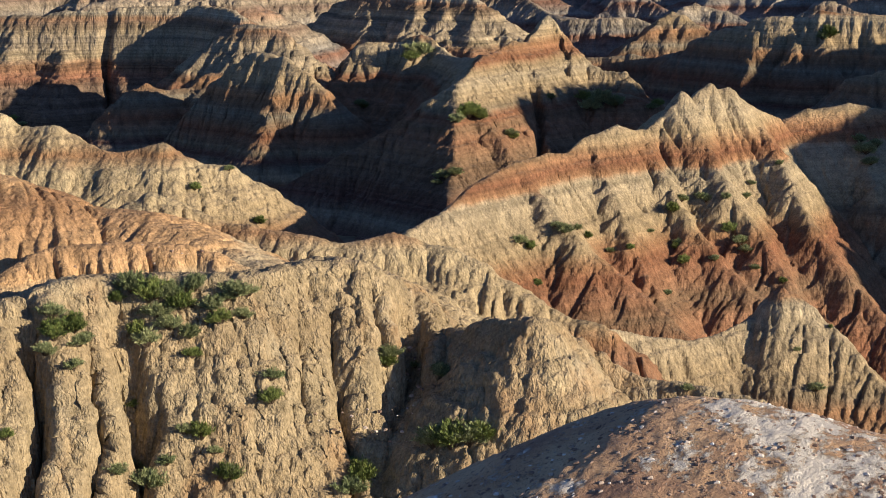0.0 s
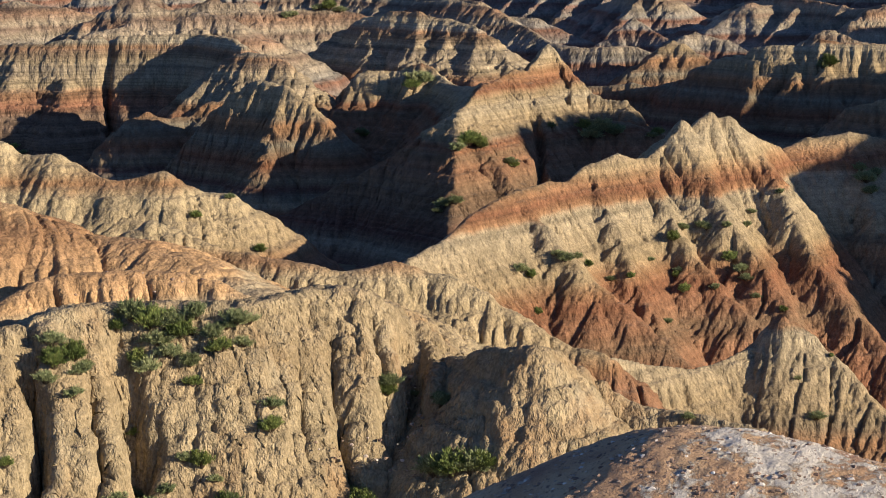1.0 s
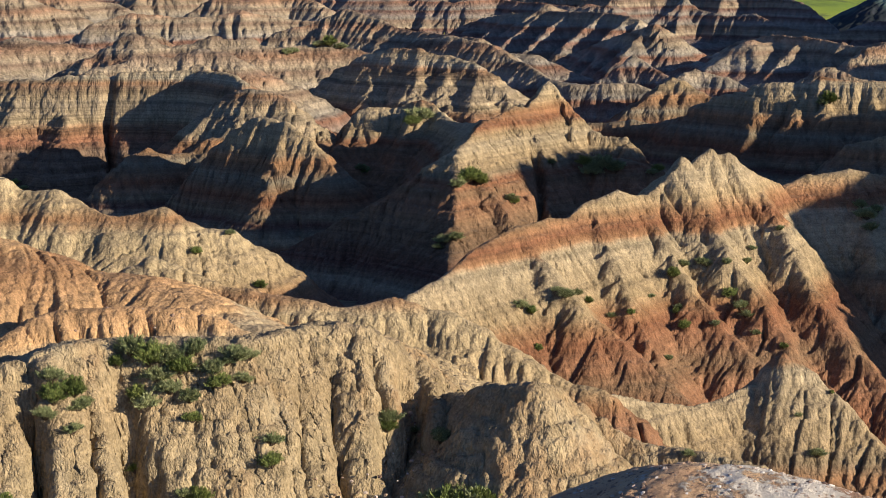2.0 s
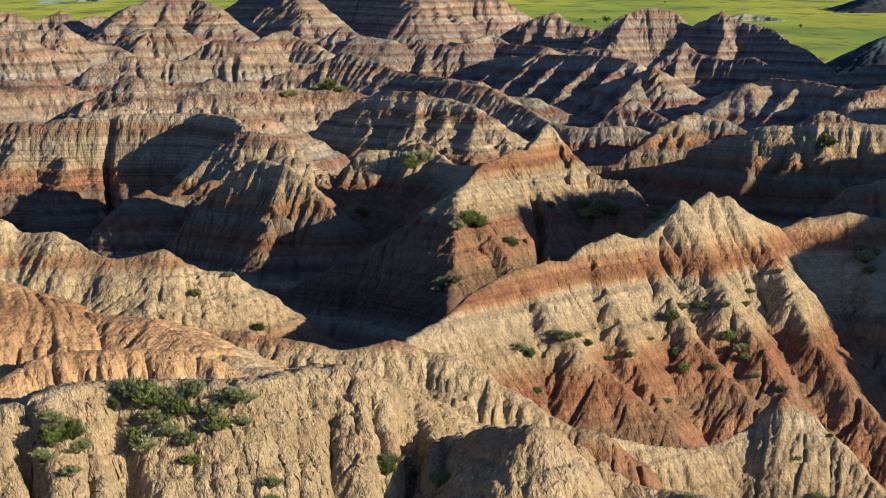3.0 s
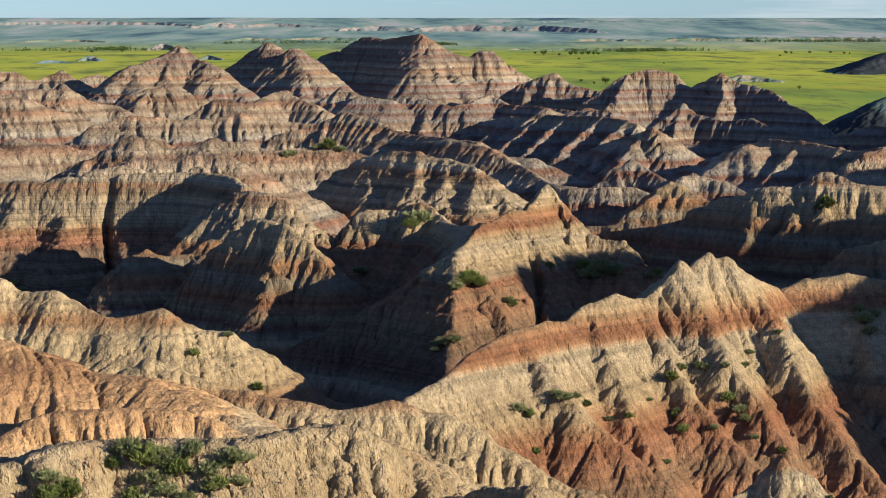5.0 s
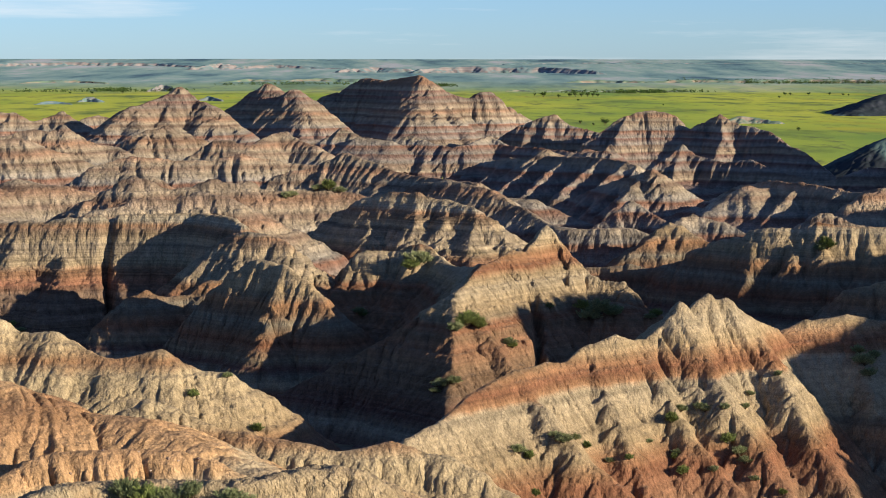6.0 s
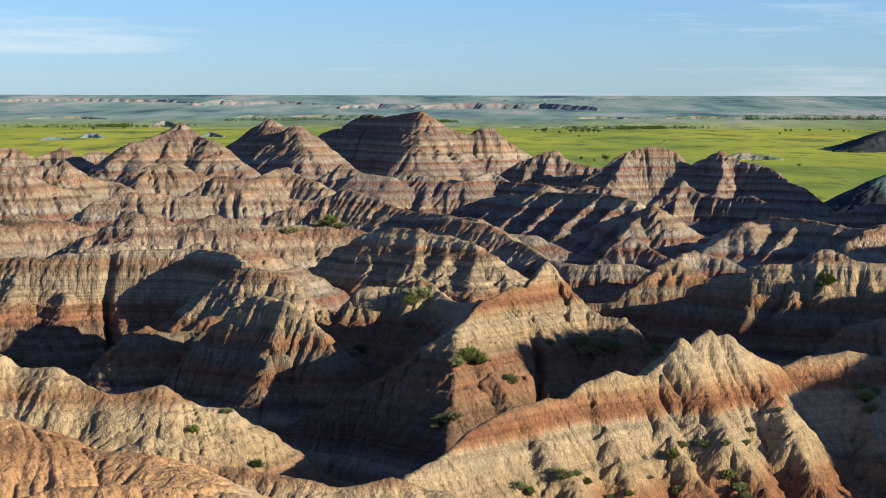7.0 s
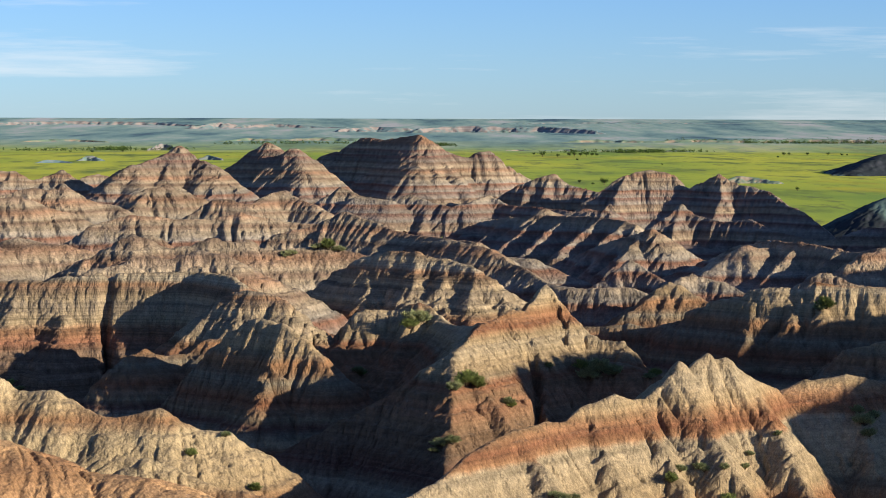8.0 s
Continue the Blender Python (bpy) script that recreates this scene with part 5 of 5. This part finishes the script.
# prairie mound b
ridge("clay_mound", [(0.45, [(-375.29,2116.99,1.69), (-370.32,2138.17,5.33), (-363.57,2139.33,5.33), (-353.0,2120.82,1.67)])],
      near=.45, far=.4, r=.8, foot=-2, cell=1.6, seed=499,
      label="small pale clay mound in the green prairie", category="mound", material=MAT_MESA, lump=.6, ledge=.1, waves=(12,6), depth=.06)
# prairie mound c
ridge("clay_mound", [(0.4, [(-257.15,2184.92,2.41), (-250.63,2205.81,5.01), (-232.7,2177.6,2.02)])],
      near=.4, far=.4, r=.8, foot=-2, cell=1.6, seed=506,
      label="small pale clay mound in the green prairie", category="mound", material=MAT_MESA, lump=.6, ledge=.1, waves=(12,6), depth=.06)
# prairie mound d
ridge("grassy_rise", [(0.35, [(198.84,1436.3,1.97), (211.7,1444.57,4.89), (223.19,1442.84,3.79), (233.06,1431.15,1.83)])],
      near=.35, far=.35, r=2, foot=-2, cell=1.2, seed=513,
      label="low grassy breaks with bare clay slopes", category="rise", material=MAT_BREAKS, lump=1.5, ledge=0, waves=(5,2.2), depth=.1)


# small rounded knolls crowding the ground between the larger ridges
rng = random.Random(77)
for k in range(62):
    d = rng.uniform(225, 470)
    a = rng.uniform(-0.23, 0.23)
    x, y = d * math.sin(a), d * math.cos(a)
    turn, long = rng.uniform(-0.5, 0.5), rng.uniform(3, 9) * (0.6 + d / 600)
    z = min(height_at(x, y) + rng.uniform(1.2, 2.6), 31.5)
    dx, dy = long * math.cos(turn), long * math.sin(turn)
    line = [(x - dx, y - dy, z - rng.uniform(1.0, 3.0)), (x - 0.3 * dx, y - 0.3 * dy, z), (x + 0.35 * dx, y + 0.35 * dy, z - rng.uniform(0.2, 1.0)), (x + dx, y + dy, z - rng.uniform(1.5, 4.0))]
    ridge("clay_knoll", [(0.9, line), (0.75, [line[1], (x + rng.uniform(-2, 2), y - 5, z - 3.2), (x + rng.uniform(-4, 4), y - 9, z - 6.5)])], near=1.1, far=0.8, r=1.6, foot=z - 7,
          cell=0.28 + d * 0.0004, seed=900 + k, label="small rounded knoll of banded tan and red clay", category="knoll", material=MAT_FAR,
          lump=0.8, depth=0.07, spur_r=1.8, group="small clay knolls")

# ---- plants ----
def leafy(name, colors, rough=0.8):
    n = Nodes(name, rough)
    rnd = n.add("ShaderNodeNewGeometry").outputs["Random Per Island"]
    c = n.ramp(rnd, [(0.0, colors[0]), (0.55, colors[1]), (1.0, colors[2])])
    thing = n.add("ShaderNodeObjectInfo").outputs["Random"]
    c = n.mix(1.0, c, n.ramp(thing, [(0.0, (0.75, 0.8, 0.7)), (1.0, (1.25, 1.2, 1.1))]), "MULTIPLY")
    n.bsdf.inputs["Transmission Weight"].default_value = 0.0
    return n.finish(c)


MAT_SAGE = leafy("sage_leaves", [(0.12, 0.145, 0.08), (0.21, 0.24, 0.13), (0.33, 0.355, 0.21)])
MAT_GREEN = leafy("green_leaves", [(0.08, 0.11, 0.04), (0.15, 0.19, 0.065), (0.25, 0.285, 0.10)])
MAT_TREE = leafy("tree_leaves", [(0.03, 0.06, 0.018), (0.05, 0.09, 0.025), (0.09, 0.13, 0.035)])
bark = Nodes("bark")
MAT_BARK = bark.finish(bark.ramp(bark.noise(12, (1, 1, 0.3), detail=5), [(0.3, (0.07, 0.05, 0.035)), (0.7, (0.17, 0.13, 0.095))]), bark.noise(30, detail=4), 0.6, 0.01)


def part(name, bm, material, parent, label=""):
    me = bpy.data.meshes.new(name)
    bm.to_mesh(me)
    bm.free()
    me.materials.append(material)
    ob = tagged(new(name, me), label)
    ob.parent = parent
    return ob


def twig(bm, a, b, ra, rb, sides=4):
    """A tapered stick from a to b."""
    d = (b - a).normalized()
    u = d.orthogonal().normalized()
    v = d.cross(u)
    rings = []
    for p, r in ((a, ra), (b, rb)):
        rings.append([bm.verts.new(p + (u * math.cos(6.2832 * k / sides) + v * math.sin(6.2832 * k / sides)) * r) for k in range(sides)])
    for k in range(sides):
        bm.faces.new((rings[0][k], rings[0][(k + 1) % sides], rings[1][(k + 1) % sides], rings[1][k]))


def leaf(bm, p, way, size, rng, slim=0.11):
    """A small folded blade."""
    way = way.normalized()
    side = way.cross(Vector((rng.uniform(-1, 1), rng.uniform(-1, 1), rng.uniform(-1, 1)))).normalized() * size * slim
    tip, mid = p + way * size, p + way * size * 0.5 + way.orthogonal().normalized() * size * 0.1
    a, b, c, d = bm.verts.new(p), bm.verts.new(mid + side), bm.verts.new(tip), bm.verts.new(mid - side)
    bm.faces.new((a, b, c))
    bm.faces.new((a, c, d))


def make_shrub(seed, material, name, label, upright=0.5):
    """A shrub one metre wide: crooked stems, and blades in tufts round their ends, with gaps between."""
    rng = random.Random(seed)
    thing = tagged(new(name), label, "shrub", "shrubs on the clay slopes")
    stems, leaves = bmesh.new(), bmesh.new()
    for k in range(62):
        az, lean = rng.uniform(0, 6.283), rng.uniform(0.05, 1.25) ** 0.8
        way = Vector((math.cos(az) * math.sin(lean), math.sin(az) * math.sin(lean), math.cos(lean) * (0.7 + upright * 0.5)))
        reach = rng.uniform(0.28, 0.52)
        knee = way * reach * 0.5 + Vector((rng.uniform(-0.05, 0.05), rng.uniform(-0.05, 0.05), 0.03))
        end = way * reach + Vector((0, 0, 0.06))
        twig(stems, Vector((way.x * 0.05, way.y * 0.05, -0.06)), knee, 0.012, 0.008)
        twig(stems, knee, end, 0.008, 0.003)
        for _ in range(52):
            u = rng.uniform(0.45, 1.1)
            p = knee.lerp(end, (u - 0.45) * 1.6) + Vector((rng.gauss(0, 0.035), rng.gauss(0, 0.035), rng.gauss(0, 0.03)))
            leaf(leaves, p, way + Vector((rng.gauss(0, 0.5), rng.gauss(0, 0.5), 0.55 + rng.gauss(0, 0.35))), rng.uniform(0.06, 0.125), rng)
    part("stem", stems, MAT_BARK, thing, "grey woody stems")
    part("foliage", leaves, material, thing)
    return thing


SHRUBS = [make_shrub(1, MAT_SAGE, "sagebrush", "grey-green sagebrush growing on the crumbling clay"),
          make_shrub(2, MAT_GREEN, "green_shrub", "fresh green shrub rooted in the clay slope", 0.8),
          make_shrub(3, MAT_SAGE, "sagebrush", "grey-green sagebrush growing on the crumbling clay", 0.2)]
# places and widths of the shrubs, stand by stand
CLIFF_SHRUBS = [(-8.99, 57.71, 32.38, 0.96), (-8.49, 57.63, 32.15, 1.12), (-8.03, 57.85, 32.26, 1.12), (-7.62, 57.74, 31.86, 0.96), (-7.23, 58.11, 32.37, 0.8), (-8.23, 57.41, 31.69, 0.95), (-7.89, 57.19, 31.41, 0.71), (-8.51, 56.92, 30.98, 0.79), (-8.78, 57.14, 31.26, 0.63), (-7.32, 57.19, 31.15, 0.63), (-7.23, 56.96, 30.62, 0.55), (-6.72, 57.81, 31.84, 0.8), (-6.44, 57.42, 31.51, 0.72), (-6.08, 58.08, 32.2, 0.88), (-5.67, 58.11, 32.19, 0.64), (-5.83, 57.87, 31.57, 0.56), (-6.33, 58.01, 32.05, 0.64), (-9.44, 57.43, 32.11, 0.56), (-11.04, 55.96, 32.05, 0.78), (-10.94, 55.69, 31.46, 0.93), (-11.14, 55.41, 31.12, 0.61), (-10.43, 55.96, 31.63, 0.78), (-10.27, 55.87, 31.25, 0.7), (-10.35, 55.33, 30.73, 0.61)] + [(-10.17, 56.28, 31.39, 0.47), (-4.98, 57.08, 29.91, 0.71), (-4.96, 56.68, 29.34, 0.71), (-7.4, 55.91, 28.66, 0.54), (-6.93, 55.9, 28.49, 0.7), (-6.51, 55.72, 28.12, 0.46), (-8.88, 56.8, 29.17, 0.47), (-9.14, 54.51, 27.93, 0.6), (-7.83, 55.33, 27.92, 0.54), (-8.31, 55.15, 27.31, 0.92), (-8.89, 56.43, 27.42, 0.63), (-6.18, 55.39, 27.39, 0.77), (-6.02, 55.46, 27.53, 0.61), (-12.01, 53.85, 29.13, 0.45), (-1.6, 59.05, 30.06, 0.74), (-1.69, 59.02, 29.81, 0.65), (-0.87, 60.57, 29.35, 0.42), (-0.01, 58.87, 29.49, 0.65), (-0.17, 59.14, 29.6, 0.49), (-0.26, 56.44, 28.04, 1.09), (0.23, 56.2, 28.11, 1.25), (0.79, 56.15, 28.2, 1.24), (1.03, 56.07, 28.39, 0.93), (-2.66, 57.27, 27.11, 0.95)] + [(-2.39, 56.61, 26.98, 0.94), (-2.71, 56.2, 26.77, 0.93)]
RIDGE_SHRUBS = [(5.02, 82.47, 29.38, 1.03), (4.69, 82.74, 29.57, 0.69), (5.59, 83.95, 29.21, 0.7), (6.15, 85.1, 28.63, 0.59), (3.13, 81.67, 29.07, 0.9), (3.6, 81.72, 28.82, 0.68), (10.56, 89.2, 29.48, 0.99), (10.09, 88.24, 29.14, 0.86), (11.48, 89.48, 29.55, 0.74), (11.71, 89.34, 29.45, 0.74), (13.59, 90.18, 29.42, 0.75), (12.53, 88.93, 29.64, 0.62), (10.1, 87.05, 27.73, 0.6), (10.24, 87.23, 27.95, 0.6), (10.38, 86.19, 27.28, 0.72), (9.47, 84.43, 26.3, 0.58), (12.57, 88.1, 28.27, 0.98), (13, 87.56, 27.87, 0.97), (13.2, 87.23, 27.55, 0.72), (11.72, 86.26, 27.38, 0.6), (13.46, 86.39, 26.97, 0.6), (14.58, 85.67, 26.49, 0.59), (7.12, 85.23, 27.99, 0.59), (3.78, 80.57, 27.54, 0.67)] + [(8.97, 86.95, 28.51, 0.48), (7.95, 85.11, 28.13, 0.59), (14.05, 91.63, 29.82, 0.51), (15.38, 92.02, 30.66, 0.51), (12.19, 68.38, 27.82, 0.38), (12.7, 67.25, 26.72, 0.75), (13.5, 69.27, 28.41, 0.29), (7.1, 57.71, 29.33, 0.48), (-10.56, 85.83, 30.67, 0.71), (-9.26, 87.4, 31.27, 0.61), (-7.8, 85.53, 29.24, 0.71), (20.23, 96.79, 30.44, 1.34), (20.4, 96.26, 29.98, 1.07), (20.94, 97.64, 30.59, 0.95), (20.05, 97.33, 30.91, 0.81)]
FAR_SHRUBS = [(1.74, 134.39, 27.4, 2.23), (0.98, 133.07, 27.19, 1.47), (2.49, 134.44, 27.2, 1.49), (-1.94, 158.69, 29.1, 2.64), (-2.37, 158.1, 28.71, 1.75), (-1.5, 158.98, 29.29, 1.76), (11.22, 143.08, 27.08, 2.38), (12.2, 142.9, 26.91, 1.98), (10.4, 142.85, 26.71, 1.98), (10.04, 143.4, 27.24, 1.59), (14.8, 142.97, 26.71, 1.19), (15.23, 143.28, 26.87, 1.19), (-6.23, 155.58, 25.48, 1.29), (-6.01, 155.67, 25.25, 1.08), (0.06, 128.71, 24.16, 1.43), (0.78, 128.42, 24.39, 1.42), (-0.3, 128.77, 23.78, 1.07), (4.59, 135.56, 25.92, 1.13), (4.78, 135.52, 25.73, 0.94), (7.56, 141.94, 27.62, 0.98), (-35.4, 167.47, 22.98, 1.21), (-34.43, 166.17, 22.69, 1.2), (-11.55, 208.97, 31.62, 2.32), (-12.7, 208.86, 31.62, 1.74)] + [(-10.4, 209.17, 31.32, 1.74), (-15.2, 207.37, 31.02, 1.72), (-15.76, 207.11, 30.86, 1.43), (32.44, 171.27, 29.12, 1.9), (31.94, 171.14, 28.89, 1.42)]
rng = random.Random(5)
spare = list(SHRUBS)
for k, (x, y, z, wide) in enumerate(CLIFF_SHRUBS + RIDGE_SHRUBS + FAR_SHRUBS):
    grow = 1.3 if k < len(CLIFF_SHRUBS) else 1.0
    kind = SHRUBS[(k * 7 + k // 3) % 3]
    m = pose(x, y, z, rng.uniform(-8, 8), rng.uniform(-8, 8), rng.uniform(0, 360)) @ Matrix.Diagonal((grow * wide, grow * wide, grow * wide * rng.uniform(0.6, 0.9), 1))
    if kind in spare:
        spare.remove(kind)
        kind.matrix_basis = m
    else:
        loose = copy_thing(kind, Matrix())
        loose.matrix_basis = m


# ---- prairie trees and far belts ----
def make_tree(seed):
    """A cottonwood five metres high: tapered trunk, limbs, and an uneven crown of leaf clumps."""
    rng = random.Random(seed)
    thing = tagged(new("prairie_tree"), "small dark green broad-crowned tree standing alone on prairie", "tree", "trees on the prairie")
    wood, crown = bmesh.new(), bmesh.new()
    twig(wood, Vector((0, 0, -0.3)), Vector((0.1, 0, 1.6)), 0.22, 0.15, 7)
    for k in range(9):
        az, up = rng.uniform(0, 6.283), rng.uniform(0.5, 1.2)
        a = Vector((0.1, 0, rng.uniform(1.0, 1.7)))
        b = a + Vector((math.cos(az) * 1.5, math.sin(az) * 1.5, up * 1.9))
        twig(wood, a, b, 0.1, 0.03, 5)
        for _ in range(42):
            p = a.lerp(b, rng.uniform(0.4, 1.15)) + Vector((rng.gauss(0, 0.4), rng.gauss(0, 0.4), rng.gauss(0, 0.35)))
            leaf(crown, p, Vector((rng.gauss(0, 1), rng.gauss(0, 1), rng.gauss(0.3, 1))), rng.uniform(0.3, 0.55), rng, 0.5)
    part("trunk", wood, MAT_BARK, thing)
    part("crown", crown, MAT_TREE, thing)
    return thing


TREE = make_tree(11)
TREES = [(111.9, 1395.5, 5.8), (104.2, 1394.1, 2.3), (97.6, 1430.7, 2.8), (121.4, 2429.0, 8.1), (137.3, 2396.1, 4.7), (153.2, 2433.2, 5.4), (159.9, 2434.8, 6.1), (167.3, 2436.3, 5.4), (174.5, 2435.8, 6.8), (180.6, 2437.3, 5.4), (186.6, 2438.9, 4.7), (223.6, 1276.6, 2.9), (465.3, 2588.5, 4.4), (491.9, 2591.7, 4.4), (384.9, 2330.4, 3.3), (434.3, 2583.7, 5.1), (441.5, 2584.6, 4.4), (146.1, 2179.1, 3.0), (114.2, 2501.4, 4.2), (215.2, 1982.4, 2.2), (502.2, 2555.1, 3.6), (509.3, 2555.8, 2.9), (-439.6, 2578.8, 4.3), (-414.8, 2665.9, 6.0), (-323.1, 2596.0, 4.3), (-481.7, 2656.7, 3.7)]
for k, (x, y, tall) in enumerate(TREES):
    m = pose(x, y, height_at(x, y), 0, 0, k * 73) @ Matrix.Diagonal((tall / 4.2, tall / 4.2, tall / 4.6, 1))
    if k == 0:
        TREE.matrix_basis = m
    else:
        other = copy_thing(TREE, Matrix())
        other.matrix_basis = m


def belt(name, label, spans, count, tall, seed):
    """A far belt of trees along lines on the plain, as one crowd of uneven clumps."""
    rng = random.Random(seed)
    bm = bmesh.new()
    for (x0, y0), (x1, y1) in spans:
        for _ in range(count):
            u = rng.random()
            x, y = x0 + u * (x1 - x0) + rng.gauss(0, 6), y0 + u * (y1 - y0) + rng.gauss(0, 14)
            z, t = height_at(x, y), tall * rng.uniform(0.5, 1.2)
            for _ in range(16):
                p = Vector((x + rng.gauss(0, t * 0.3), y + rng.gauss(0, t * 0.3), z + t * rng.uniform(0.1, 1)))
                leaf(bm, p, Vector((rng.gauss(0, 1), rng.gauss(0, 1), rng.gauss(0, 1))), t * rng.uniform(0.2, 0.4), rng, 0.6)
    me = bpy.data.meshes.new(name)
    bm.to_mesh(me)
    bm.free()
    me.materials.append(MAT_TREE)
    return tagged(new(name, me), label, "trees", kind="stuff")


belt("tree_belt", "dark belt of trees along a far creek", [((355, 3275), (702, 3290)), ((480, 3218), (686, 3212)), ((-76, 3143), (17, 3100))], 260, 3.6, 31)
belt("tree_belt", "dark scattered trees below the far breaks", [((-586, 2777), (-349, 2865)), ((-486, 2873), (-441, 2883)), ((-337, 3114), (-121, 3192)), ((232, 2678), (296, 2730)), ((159, 2667), (362, 2785))], 130, 3.8, 32)


# ---- loose stones on the crusted mound ----
stone = Nodes("stone")
MAT_STONE = stone.finish(stone.ramp(stone.add("ShaderNodeNewGeometry").outputs["Random Per Island"],
                                    [(0.0, (0.14, 0.09, 0.075)), (0.55, (0.33, 0.235, 0.18)), (0.88, (0.46, 0.38, 0.33)), (1.0, (0.74, 0.70, 0.67))]), stone.noise(20, detail=4), 0.5, 0.02)


def stones(name, label, spots, seed):
    """Angular chips lying on the ground, as one crowd."""
    rng = random.Random(seed)
    verts, faces = [], []
    for x, y, s in spots:
        z = height_at(x, y)
        base = len(verts)
        for zz, rr in ((-0.35, 0.8), (0.25, 1.0), (0.6, 0.45)):
            for k in range(5):
                a = k * 1.2566 + rng.uniform(-0.35, 0.35)
                r = s * rr * rng.uniform(0.7, 1.2)
                verts.append((x + r * math.cos(a), y + r * math.sin(a), z + s * zz * rng.uniform(0.7, 1.1)))
        for q in (0, 5):
            for k in range(5):
                faces.append((base + q + k, base + q + (k + 1) % 5, base + q + 5 + (k + 1) % 5, base + q + 5 + k))
        faces.append(tuple(base + 10 + k for k in range(5)))
    me = bpy.data.meshes.new(name)
    me.from_pydata(verts, [], faces)
    me.materials.append(MAT_STONE)
    return tagged(new(name, me), label, "stones", kind="stuff")


rng = random.Random(21)
stones("loose_stones", "pale and brown stone chips strewn over the crusted mound",
       [(rng.uniform(-1.5, 9.5), rng.uniform(30.5, 35.4), 0.017 + 0.06 * rng.random() ** 4) for _ in range(6500)], 3)
stones("clay_rubble", "crumbled tan clay lumps along ledges of the cliff top",
       [(rng.uniform(-12, 2), rng.uniform(56.5, 63), 0.02 + 0.07 * rng.random() ** 4) for _ in range(1300)], 4)
